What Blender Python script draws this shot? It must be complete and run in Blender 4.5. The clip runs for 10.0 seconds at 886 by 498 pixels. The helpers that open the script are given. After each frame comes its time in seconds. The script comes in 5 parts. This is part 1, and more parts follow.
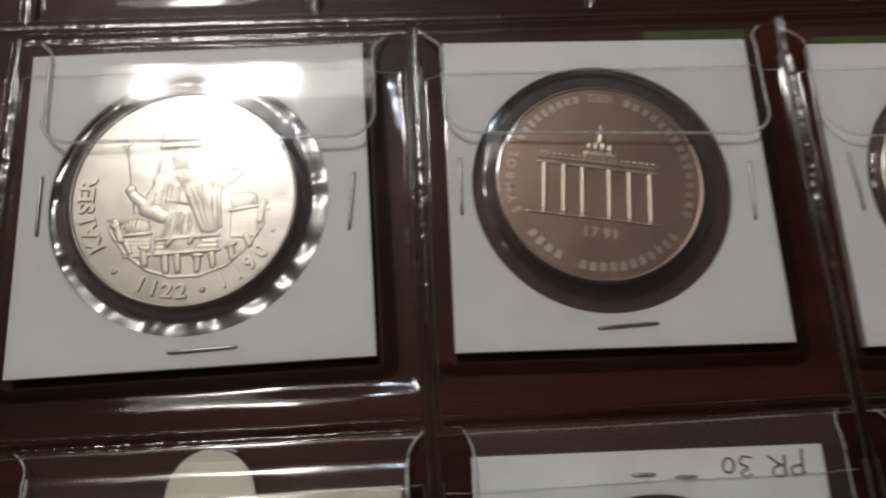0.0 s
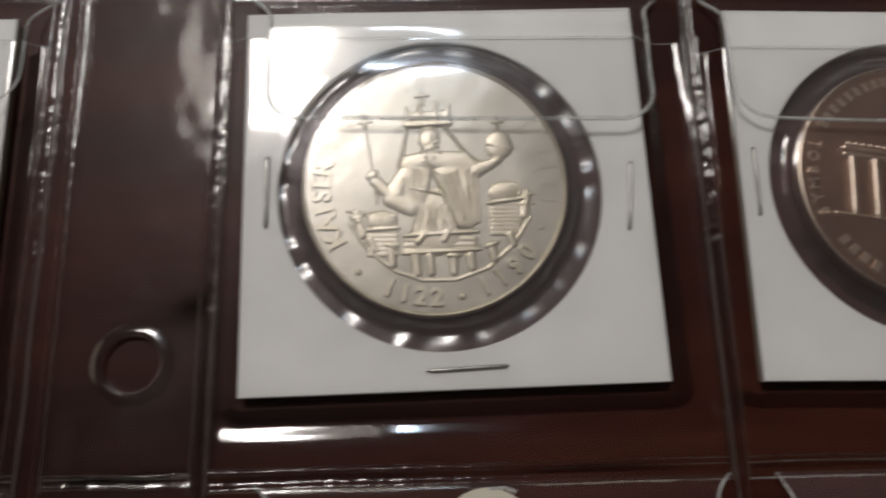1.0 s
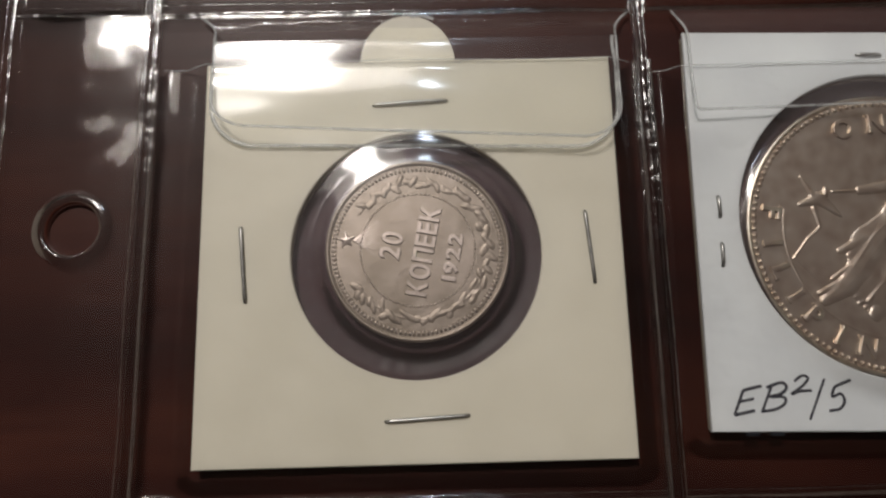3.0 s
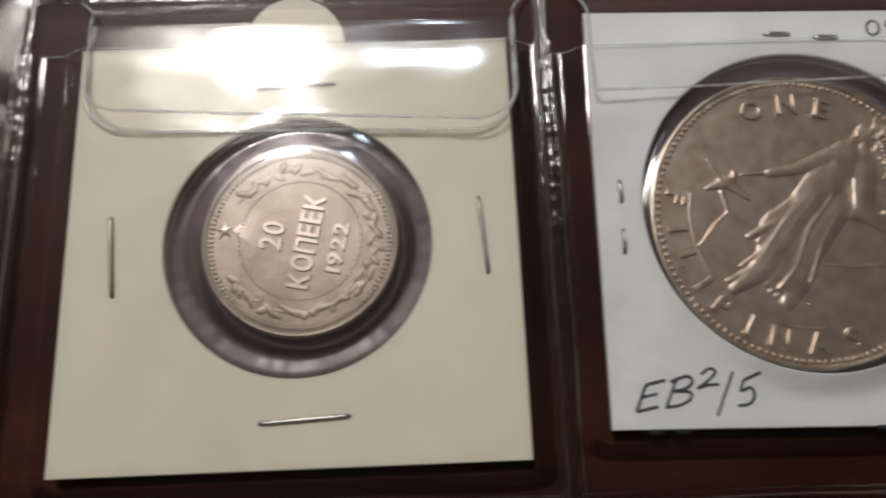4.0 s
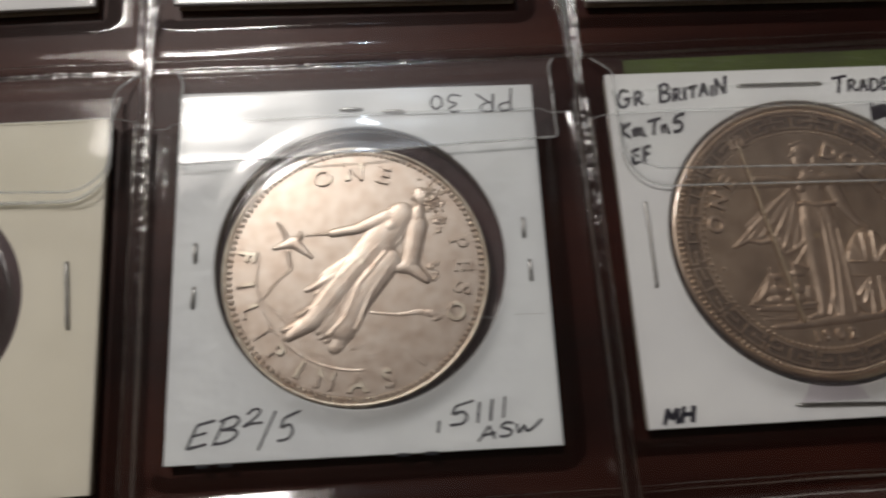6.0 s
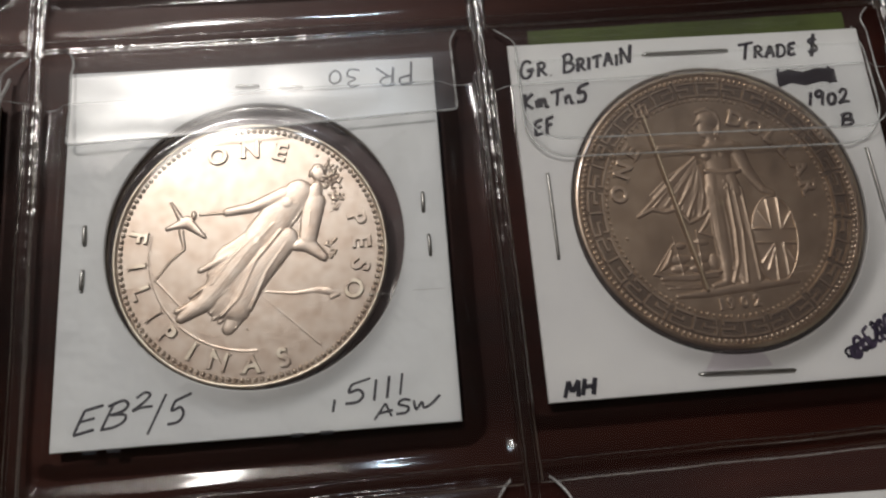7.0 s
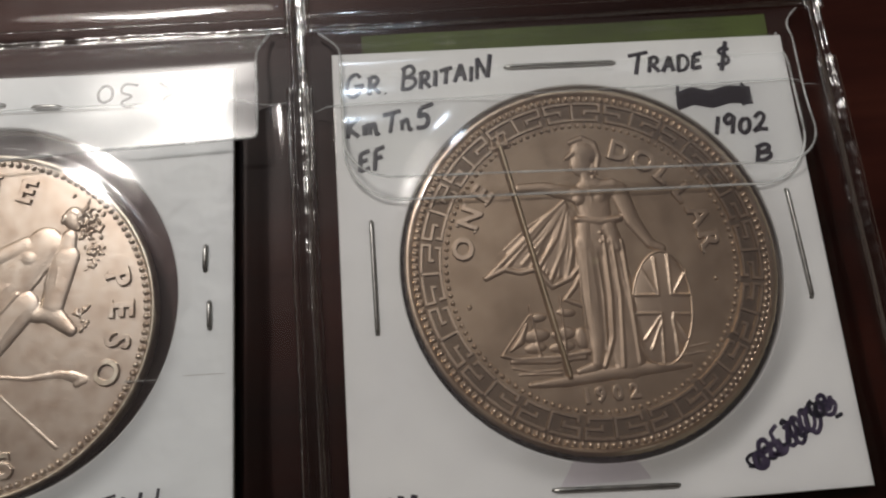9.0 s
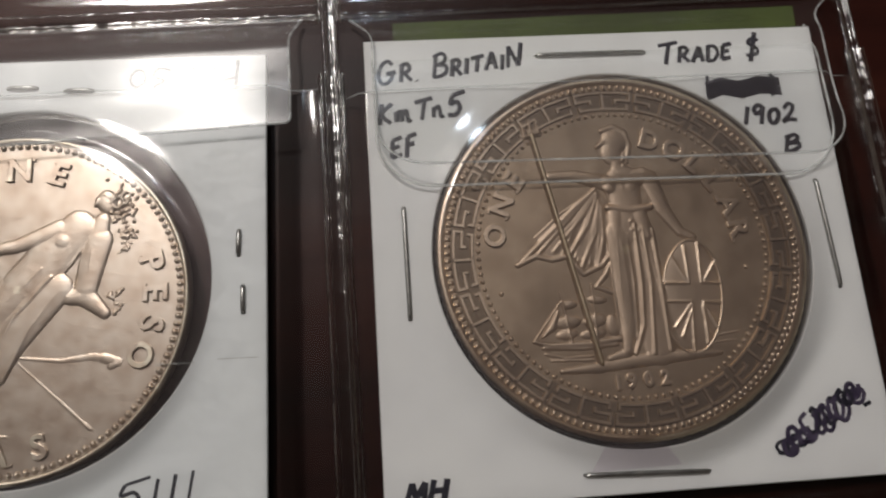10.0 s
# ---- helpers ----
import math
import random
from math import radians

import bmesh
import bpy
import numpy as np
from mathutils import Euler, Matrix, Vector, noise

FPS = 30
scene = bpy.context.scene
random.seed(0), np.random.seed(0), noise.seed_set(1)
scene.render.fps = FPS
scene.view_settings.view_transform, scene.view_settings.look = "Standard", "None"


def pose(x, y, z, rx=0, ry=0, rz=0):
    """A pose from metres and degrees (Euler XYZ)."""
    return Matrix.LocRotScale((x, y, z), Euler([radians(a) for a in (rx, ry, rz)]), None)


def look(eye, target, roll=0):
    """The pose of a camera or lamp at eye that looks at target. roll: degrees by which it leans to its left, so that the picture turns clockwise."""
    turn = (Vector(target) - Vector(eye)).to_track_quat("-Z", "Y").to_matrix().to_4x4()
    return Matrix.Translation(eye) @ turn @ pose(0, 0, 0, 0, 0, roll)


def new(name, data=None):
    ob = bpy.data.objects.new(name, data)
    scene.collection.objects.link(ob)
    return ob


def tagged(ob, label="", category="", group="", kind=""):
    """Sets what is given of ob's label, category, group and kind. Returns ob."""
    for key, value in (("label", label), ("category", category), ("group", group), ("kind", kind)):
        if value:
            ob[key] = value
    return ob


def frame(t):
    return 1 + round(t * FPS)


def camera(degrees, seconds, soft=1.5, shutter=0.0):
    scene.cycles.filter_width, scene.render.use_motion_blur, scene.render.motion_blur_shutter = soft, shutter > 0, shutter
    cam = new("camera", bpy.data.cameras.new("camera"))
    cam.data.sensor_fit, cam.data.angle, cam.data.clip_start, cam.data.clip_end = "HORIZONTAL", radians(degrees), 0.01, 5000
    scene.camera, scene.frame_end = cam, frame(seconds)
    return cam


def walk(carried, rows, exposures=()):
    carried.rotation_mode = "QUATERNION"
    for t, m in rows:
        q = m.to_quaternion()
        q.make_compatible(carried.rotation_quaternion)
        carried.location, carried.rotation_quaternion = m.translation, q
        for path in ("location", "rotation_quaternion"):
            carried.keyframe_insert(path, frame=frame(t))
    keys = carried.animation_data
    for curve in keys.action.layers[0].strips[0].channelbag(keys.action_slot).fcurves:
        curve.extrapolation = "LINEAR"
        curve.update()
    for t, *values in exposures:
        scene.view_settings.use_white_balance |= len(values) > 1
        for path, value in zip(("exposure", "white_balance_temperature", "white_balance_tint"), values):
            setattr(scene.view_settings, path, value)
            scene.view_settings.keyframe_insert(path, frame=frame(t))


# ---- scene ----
cam = camera(64.0, 10.0, soft=2.2, shutter=0.4)
walk(cam, [
    (0, pose(0.05599, -0.01249, 0.10034, 15.810, -1.965, -3.144)),
    (0.5, pose(0.03964, -0.00746, 0.08793, 15.026, -2.131, -1.951)),
    (1, pose(0.02103, -0.00368, 0.08466, 13.889, -1.633, -1.379)),
    (1.5, pose(0.00642, -0.00587, 0.08464, 11.792, -1.394, -0.466)),
    (2, pose(0.01254, -0.02544, 0.08417, 10.460, -1.063, -0.050)),
    (2.5, pose(0.02433, -0.04713, 0.08225, 11.644, -0.711, -1.043)),
    (2.7, pose(0.02834, -0.05270, 0.08360, 10.841, -0.148, -1.036)),
    (3.8, pose(0.03862, -0.06177, 0.07802, 13.834, -0.465, -1.918)),
    (4, pose(0.04386, -0.06197, 0.07693, 13.880, -0.510, -1.927)),
    (4.5, pose(0.06036, -0.06377, 0.07746, 14.249, -1.008, -2.813)),
    (5, pose(0.06959, -0.06311, 0.07937, 13.846, -1.710, -3.931)),
    (5.5, pose(0.07723, -0.05993, 0.08913, 14.387, -2.003, -3.693)),
    (6, pose(0.09290, -0.06206, 0.09041, 14.989, -2.131, -3.906)),
    (6.2, pose(0.09995, -0.06317, 0.08955, 15.401, -2.114, -4.249)),
    (7.3, pose(0.10662, -0.06775, 0.08766, 14.595, -2.593, -5.569)),
    (7.5, pose(0.10959, -0.06977, 0.08571, 15.583, -1.693, -5.450)),
    (8, pose(0.12154, -0.06514, 0.08121, 15.434, -2.338, -5.412)),
    (8.5, pose(0.12647, -0.05787, 0.07419, 14.060, -2.506, -5.191)),
    (9, pose(0.12838, -0.05415, 0.07102, 14.089, -2.476, -4.994)),
    (9.5, pose(0.12355, -0.05407, 0.07004, 13.709, -2.261, -4.456)),
    (10, pose(0.12466, -0.05502, 0.07090, 13.851, -2.846, -4.582)),
], exposures=[(0, -0.20), (0.5, -0.16), (1.0, 0.02), (1.5, 0.13), (2.0, 0.16), (2.5, 0.27), (4.0, 0.38), (4.5, 0.06), (5.0, 0.05), (5.5, 0.19), (6.0, 0.18), (7.5, 0.14), (8.0, 0.17), (8.5, 0.28), (10, 0.27)])

# ---- light ----
world = bpy.data.worlds.new("room_air")
world.use_nodes = True
world.node_tree.nodes["Background"].inputs[0].default_value = (0.9, 0.95, 1.0, 1)
world.node_tree.nodes["Background"].inputs[1].default_value = 0.05
scene.world = world


def area_lamp(name, eye, target, size, watts, color):
    data = bpy.data.lights.new(name, "AREA")
    data.shape, data.size, data.energy, data.color = "DISK", size, watts, color
    ob = new(name, data)
    ob.matrix_world = look(eye, target)
    return ob


area_lamp("ceiling_light", (-0.36, 0.85, 1.50), (0.07, 0, 0), 0.22, 10.5, (1.0, 0.945, 0.895))
# added wide, dim disc standing in for the glow round the ceiling light
area_lamp("ceiling_glow_fill", (-0.37, 0.87, 1.53), (0.07, 0, 0), 0.62, 4.2, (1.0, 0.915, 0.83))
area_lamp("cool_spot_light", (0.04, 0.95, 1.50), (0.07, 0, 0), 0.07, 1.3, (0.75, 0.87, 1.0))

# ---- materials ----


def material(name):
    m = bpy.data.materials.new(name)
    m.use_nodes = True
    nt = m.node_tree
    nt.nodes.clear()
    out = nt.nodes.new("ShaderNodeOutputMaterial")
    return m, nt, out


def node(nt, kind, **values):
    n = nt.nodes.new(kind)
    for key, value in values.items():
        n.inputs[key.replace("_", " ")].default_value = value
    return n


def noise_of(nt, scale, detail=3, stretch=(1, 1, 1), rough=0.55):
    co = nt.nodes.new("ShaderNodeTexCoord")
    mp = nt.nodes.new("ShaderNodeMapping")
    mp.inputs["Scale"].default_value = stretch
    nt.links.new(co.outputs["Object"], mp.inputs["Vector"])
    n = node(nt, "ShaderNodeTexNoise", Scale=scale, Detail=detail, Roughness=rough)
    nt.links.new(mp.outputs[0], n.inputs["Vector"])
    return n


def ramp(nt, src, stops):
    r = nt.nodes.new("ShaderNodeValToRGB")
    el = r.color_ramp.elements
    while len(el) < len(stops):
        el.new(0.5)
    for e, (p, c) in zip(el, stops):
        e.position, e.color = p, (*c, 1)
    nt.links.new(src, r.inputs[0])
    return r.outputs[0]


def surface(name, stops, scale, rough=(0.4, 0.5), metal=0.0, bump=0.2, fine=3000, depth=0.00003, stretch=(1, 1, 1), spec=0.5, coarse=None):
    """A Principled surface with colour by a coarse noise, roughness by it too, and a fine bump."""
    m, nt, out = material(name)
    p = node(nt, "ShaderNodeBsdfPrincipled", Metallic=metal)
    p.inputs["Specular IOR Level"].default_value = spec
    a = noise_of(nt, scale, 5, stretch)
    nt.links.new(ramp(nt, a.outputs[0], stops), p.inputs["Base Color"])
    mr = nt.nodes.new("ShaderNodeMapRange")
    mr.inputs["To Min"].default_value, mr.inputs["To Max"].default_value = rough
    nt.links.new(a.outputs[0], mr.inputs[0])
    nt.links.new(mr.outputs[0], p.inputs["Roughness"])
    b = noise_of(nt, fine, 3, stretch)
    bp = node(nt, "ShaderNodeBump", Strength=bump, Distance=depth)
    nt.links.new(b.outputs[0], bp.inputs["Height"])
    if coarse:
        c = noise_of(nt, coarse[0], 3)
        bc = node(nt, "ShaderNodeBump", Strength=1.0, Distance=coarse[1])
        nt.links.new(c.outputs[0], bc.inputs["Height"])
        nt.links.new(bc.outputs[0], bp.inputs["Normal"])
    nt.links.new(bp.outputs[0], p.inputs["Normal"])
    nt.links.new(p.outputs[0], out.inputs[0])
    return m


def vinyl(name, clear, gloss_rough, least, gain, bump=0.15, scale=120, tint=(1, 1, 1), stretch=(1, 1, 1), haze=0.0):
    """Thin clear plastic: see-through, with a mirror-like skin that grows at grazing angles."""
    m, nt, out = material(name)
    tr = node(nt, "ShaderNodeBsdfTransparent", Color=(clear * tint[0], clear * tint[1], clear * tint[2], 1))
    gl = node(nt, "ShaderNodeBsdfGlossy", Color=(1, 1, 1, 1), Roughness=gloss_rough)
    fr = node(nt, "ShaderNodeFresnel", IOR=1.5)
    ma = nt.nodes.new("ShaderNodeMath")
    ma.operation, ma.use_clamp = "MULTIPLY_ADD", True
    ma.inputs[1].default_value, ma.inputs[2].default_value = gain, least
    nt.links.new(fr.outputs[0], ma.inputs[0])
    n = noise_of(nt, scale, 1, stretch)
    bp = node(nt, "ShaderNodeBump", Strength=bump, Distance=0.001)
    nt.links.new(n.outputs[0], bp.inputs["Height"])
    nt.links.new(bp.outputs[0], gl.inputs["Normal"])
    mix = nt.nodes.new("ShaderNodeMixShader")
    nt.links.new(ma.outputs[0], mix.inputs[0])
    # haze: pale diffuse colour standing in for a veil of reflected light
    if haze:
        veil_tint = node(nt, "ShaderNodeBsdfDiffuse", Color=(0.74, 0.63, 0.64, 1))
        veil = nt.nodes.new("ShaderNodeMixShader")
        veil.inputs[0].default_value = haze
        nt.links.new(tr.outputs[0], veil.inputs[1])
        nt.links.new(veil_tint.outputs[0], veil.inputs[2])
        nt.links.new(veil.outputs[0], mix.inputs[1])
    else:
        nt.links.new(tr.outputs[0], mix.inputs[1])
    nt.links.new(gl.outputs[0], mix.inputs[2])
    nt.links.new(mix.outputs[0], out.inputs[0])
    return m


def wood(name):
    m, nt, out = material(name)
    p = node(nt, "ShaderNodeBsdfPrincipled", Roughness=0.45)
    p.inputs["Specular IOR Level"].default_value = 0.16
    a = noise_of(nt, 70, 6, (0.12, 1.0, 1.0), 0.65)
    b = noise_of(nt, 18, 3, (0.5, 1.0, 1.0))
    c1 = ramp(nt, a.outputs[0], [(0.25, (0.020, 0.0045, 0.0035)), (0.5, (0.062, 0.016, 0.011)), (0.75, (0.125, 0.040, 0.024))])
    c2 = ramp(nt, b.outputs[0], [(0.3, (0.34, 0.31, 0.31)), (0.7, (0.95, 0.82, 0.74))])
    mx = nt.nodes.new("ShaderNodeMix")
    mx.data_type, mx.blend_type = "RGBA", "MULTIPLY"
    mx.inputs["Factor"].default_value = 1.0
    nt.links.new(c1, mx.inputs[6])
    nt.links.new(c2, mx.inputs[7])
    nt.links.new(mx.outputs[2], p.inputs["Base Color"])
    f = noise_of(nt, 900, 3, (0.06, 1.0, 1.0))
    bp = node(nt, "ShaderNodeBump", Strength=0.25, Distance=0.0001)
    nt.links.new(f.outputs[0], bp.inputs["Height"])
    nt.links.new(bp.outputs[0], p.inputs["Normal"])
    nt.links.new(p.outputs[0], out.inputs[0])
    return m


WOOD = wood("dark_mahogany")
PAINT = surface("wall_paint", [(0.3, (0.27, 0.22, 0.18)), (0.7, (0.33, 0.27, 0.22))], 3, (0.6, 0.7), fine=300, depth=0.0005)
CEIL = surface("ceiling_paint", [(0.3, (0.44, 0.41, 0.38)), (0.7, (0.50, 0.47, 0.44))], 3, (0.7, 0.8), fine=300, depth=0.0005)
CARPET = surface("carpet", [(0.3, (0.16, 0.12, 0.09)), (0.7, (0.24, 0.19, 0.15))], 40, (0.8, 0.9), fine=600, depth=0.002)
CARD = surface("white_card", [(0.3, (0.72, 0.72, 0.72)), (0.7, (0.78, 0.78, 0.77))], 130, (0.45, 0.6), fine=2500, coarse=(110, 0.0004))
CARD_BLUE = surface("cool_white_card", [(0.3, (0.70, 0.72, 0.73)), (0.7, (0.77, 0.79, 0.79))], 110, (0.4, 0.55), fine=2200, coarse=(130, 0.00055))
CREAM = surface("cream_card", [(0.3, (0.70, 0.66, 0.55)), (0.7, (0.77, 0.73, 0.62))], 90, (0.45, 0.6), fine=2500, coarse=(110, 0.00035))
CARD_EDGE = surface("grey_board_core", [(0.3, (0.40, 0.36, 0.28)), (0.7, (0.52, 0.47, 0.38))], 600, (0.7, 0.8))
CREASE = surface("card_crease", [(0.3, (0.42, 0.42, 0.40)), (0.7, (0.55, 0.55, 0.53))], 900, (0.6, 0.7))
STEEL = surface("staple_steel", [(0.3, (0.30, 0.30, 0.29)), (0.7, (0.48, 0.47, 0.45))], 900, (0.25, 0.45), 1.0)
BRASS = surface("brassy_staple", [(0.3, (0.55, 0.32, 0.10)), (0.7, (0.75, 0.50, 0.20))], 900, (0.25, 0.4), 1.0)
INK = surface("black_marker_ink", [(0.3, (0.010, 0.010, 0.018)), (0.7, (0.028, 0.026, 0.040))], 1500, (0.35, 0.5))
INK_THIN = surface("thin_black_ink", [(0.3, (0.02, 0.02, 0.03)), (0.7, (0.07, 0.07, 0.08))], 1500, (0.4, 0.55))
INK_PURPLE = surface("smudged_purple_ink", [(0.3, (0.02, 0.014, 0.035)), (0.7, (0.09, 0.07, 0.12))], 900, (0.35, 0.5))
PENCIL = surface("pencil_lead", [(0.3, (0.22, 0.22, 0.22)), (0.7, (0.36, 0.36, 0.36))], 1800, (0.4, 0.5))
GREEN = surface("olive_reflection", [(0.3, (0.030, 0.042, 0.006)), (0.7, (0.085, 0.125, 0.016))], 70, (0.5, 0.7))
SILVER = surface("bright_silver", [(0.3, (0.52, 0.52, 0.43)), (0.7, (0.74, 0.735, 0.615))], 170, (0.34, 0.50), 1.0, 0.2, 1800, coarse=(300, 0.00003))
FROST = surface("frosted_silver", [(0.3, (0.68, 0.65, 0.48)), (0.7, (0.84, 0.82, 0.67))], 500, (0.38, 0.48), 1.0, 0.25, 2400)
PROOF = surface("proof_nickel", [(0.3, (0.43, 0.305, 0.23)), (0.7, (0.55, 0.405, 0.31))], 110, (0.33, 0.44), 1.0, 0.1, 1800, coarse=(300, 0.00002))
PROOF_HI = surface("frosted_nickel", [(0.3, (0.72, 0.64, 0.52)), (0.7, (0.82, 0.74, 0.62))], 400, (0.35, 0.45), 1.0, 0.3, 2600)
WORN = surface("worn_silver", [(0.3, (0.30, 0.28, 0.205)), (0.5, (0.41, 0.385, 0.295)), (0.7, (0.52, 0.49, 0.39))], 260, (0.42, 0.55), 1.0, 0.35, 1600, coarse=(700, 0.00004))
# lighter worn silver: puts highlights of letters and other raised parts into colour
WORN_HI = surface("highlit_worn_silver", [(0.3, (0.56, 0.53, 0.43)), (0.7, (0.74, 0.71, 0.60))], 400, (0.34, 0.46), 1.0, 0.3, 1800)
ROSE = surface("rose_toned_silver", [(0.32, (0.57, 0.48, 0.38)), (0.5, (0.67, 0.60, 0.495)), (0.68, (0.74, 0.69, 0.59))], 620, (0.36, 0.45), 1.0, 0.4, 2600, coarse=(700, 0.000015))
TONED = surface("grey_brown_toned_silver", [(0.3, (0.343, 0.272, 0.189)), (0.5, (0.424, 0.342, 0.245)), (0.7, (0.495, 0.410, 0.299))], 330, (0.48, 0.57), 1.0, 0.3, 1800, coarse=(420, 0.00003))
# tarnish darkened further: the shade between the fret lines put into colour
TARNISH_SHADE = surface("shaded_tarnished_silver", [(0.3, (0.16, 0.125, 0.088)), (0.7, (0.26, 0.21, 0.15))], 260, (0.5, 0.62), 1.0, 0.3, 1800)
# lighter copies of the toned silver: highlights on raised parts put into colour
TONED_HI = surface("highlit_toned_silver", [(0.3, (0.565, 0.465, 0.349)), (0.7, (0.727, 0.620, 0.479))], 300, (0.36, 0.48), 1.0, 0.3, 1800)
TONED_RELIEF = surface("highlit_toned_relief", [(0.3, (0.444, 0.360, 0.265)), (0.7, (0.575, 0.475, 0.359))], 340, (0.45, 0.56), 1.0, 0.35, 2000)
BRONZE = surface("bronze", [(0.3, (0.42, 0.26, 0.14)), (0.7, (0.56, 0.37, 0.22))], 200, (0.3, 0.42), 1.0, 0.3, 1800)
MARGIN = vinyl("margin_vinyl", 0.97, 0.10, 0.0, 1.15, 0.10, 90, (1, 0.99, 0.99), (0.35, 1, 1), 0.006)
VINYL = vinyl("clear_vinyl", 0.965, 0.08, 0.0, 0.7, 0.12, 90, (1, 1, 1), (0.35, 1, 1))
BACKING = vinyl("dull_backing_vinyl", 0.97, 0.35, 0.0, 0.08, 0.3, 130)
FLAPPY = vinyl("clear_flap_vinyl", 0.985, 0.12, 0.0, 1.3, 0.30, 120, (0.99, 1.0, 1.0), (0.35, 1, 1), 0.02)
# stronger haze puts this flap's dim, spread reflection into its colour
FLAP_DULL = vinyl("veiled_flap_vinyl", 0.98, 0.24, 0.0, 1.0, 0.35, 140, (0.99, 1.0, 1.0), (0.35, 1, 1), 0.05)
HAZY_FILM = vinyl("hazy_window_film", 0.96, 0.2, 0.02, 1.0, 0.10, 200, (1.0, 0.97, 1.0), (1, 1, 1), 0.055)
BACK_FILM = vinyl("back_window_film", 0.96, 0.2, 0.0, 0.6, 0.10, 200, (1.0, 0.97, 0.98), (1, 1, 1), 0.04)
VEILED_FILM = vinyl("veiled_window_film", 0.95, 0.2, 0.02, 1.0, 0.10, 200, (1.0, 0.94, 0.98), (1, 1, 1), 0.05)
WRINKLED = vinyl("wrinkled_window_film", 0.95, 0.22, 0.02, 1.9, 0.12, 200, (1.0, 0.97, 1.0), (1, 1, 1), 0.10)
FILM = vinyl("window_film", 0.96, 0.12, 0.01, 1.2, 0.10, 200, (1.0, 0.97, 0.98), (1, 1, 1), 0.065)
HOLE_RIM = vinyl("punched_vinyl_edge", 0.80, 0.14, 0.0, 1.2, 0.25, 300)


def cut_edge(name):
    """The cut edge of clear plastic: part see-through, part milky with light, with a sheen."""
    m, nt, out = material(name)
    tr = node(nt, "ShaderNodeBsdfTransparent", Color=(0.93, 0.94, 0.94, 1))
    p = node(nt, "ShaderNodeBsdfPrincipled", Roughness=0.18)
    p.inputs["Base Color"].default_value = (0.84, 0.85, 0.84, 1)
    n = noise_of(nt, 350, 3)
    mr = nt.nodes.new("ShaderNodeMapRange")
    mr.inputs["From Min"].default_value, mr.inputs["From Max"].default_value = 0.3, 0.7
    mr.inputs["To Min"].default_value, mr.inputs["To Max"].default_value = 0.16, 0.52
    nt.links.new(n.outputs[0], mr.inputs[0])
    mix = nt.nodes.new("ShaderNodeMixShader")
    nt.links.new(mr.outputs[0], mix.inputs[0])
    nt.links.new(tr.outputs[0], mix.inputs[1])
    nt.links.new(p.outputs[0], mix.inputs[2])
    nt.links.new(mix.outputs[0], out.inputs[0])
    return m


RIM = cut_edge("cut_vinyl_edge")
WELD = vinyl("welded_vinyl", 0.88, 0.14, 0.01, 0.6, 0.25, 500)

# ---- mesh helpers: lengths in millimetres ----
MM = 0.001


def finish(name, verts, faces, mat, parent=None, label="", smooth=True, at=None):
    me = bpy.data.meshes.new(name)
    me.from_pydata([(x * MM, y * MM, z * MM) for x, y, z in verts], [], faces)
    me.materials.append(mat)
    if smooth:
        me.polygons.foreach_set("use_smooth", [True] * len(me.polygons))
    me.update()
    ob = new(name, me)
    if parent:
        ob.parent = parent
    if at:
        ob.location = [v * MM for v in at]
    return tagged(ob, label)


def part(name, bm, mat, parent, label="", smooth=False):
    """Links a bmesh, drawn in millimetres, as one mesh under a thing or a part."""
    bmesh.ops.scale(bm, vec=(MM, MM, MM), verts=bm.verts)
    me = bpy.data.meshes.new(name)
    bm.to_mesh(me)
    bm.free()
    me.materials.append(mat)
    if smooth:
        me.polygons.foreach_set("use_smooth", [True] * len(me.polygons))
    ob = new(name, me)
    ob.parent = parent
    return tagged(ob, label)


def thing(name, label, category, x, y, z, rz=0, group=""):
    ob = new(name)
    ob.empty_display_size = 0.005
    ob.matrix_world = pose(x * MM, y * MM, z * MM, 0, 0, rz)
    return tagged(ob, label, category, group)


def box_bm(x0, x1, y0, y1, z0, z1, bevel=0.0):
    bm = bmesh.new()
    bmesh.ops.create_cube(bm, size=1)
    bmesh.ops.scale(bm, vec=(x1 - x0, y1 - y0, z1 - z0), verts=bm.verts)
    bmesh.ops.translate(bm, vec=((x0 + x1) / 2, (y0 + y1) / 2, (z0 + z1) / 2), verts=bm.verts)
    if bevel:
        bmesh.ops.bevel(bm, geom=bm.edges[:], offset=bevel, segments=2, affect="EDGES", profile=0.5)
    return bm


def tube_geo(points, radius, sides=7, closed=False, flat=1.0):
    """Verts and faces of a round wire along points."""
    pts = [Vector(p) for p in points]
    n = len(pts)
    verts, faces = [], []
    for i, p in enumerate(pts):
        a = pts[(i - 1) % n] if closed or i else p
        b = pts[(i + 1) % n] if closed or i < n - 1 else p
        d = (b - a).normalized()
        up = Vector((0, 0, 1)) if abs(d.z) < 0.95 else Vector((0, 1, 0))
        s = d.cross(up).normalized()
        u = s.cross(d)
        r = radius[i] if isinstance(radius, (list, tuple)) else radius
        for k in range(sides):
            w = 2 * math.pi * k / sides
            verts.append(tuple(p + s * r * math.cos(w) + u * r * flat * math.sin(w)))
    for i in range(n if closed else n - 1):
        j = (i + 1) % n
        for k in range(sides):
            m = (k + 1) % sides
            faces.append((i * sides + k, i * sides + m, j * sides + m, j * sides + k))
    if not closed:
        faces.append(tuple(range(sides))[::-1])
        faces.append(tuple((n - 1) * sides + k for k in range(sides)))
    return verts, faces


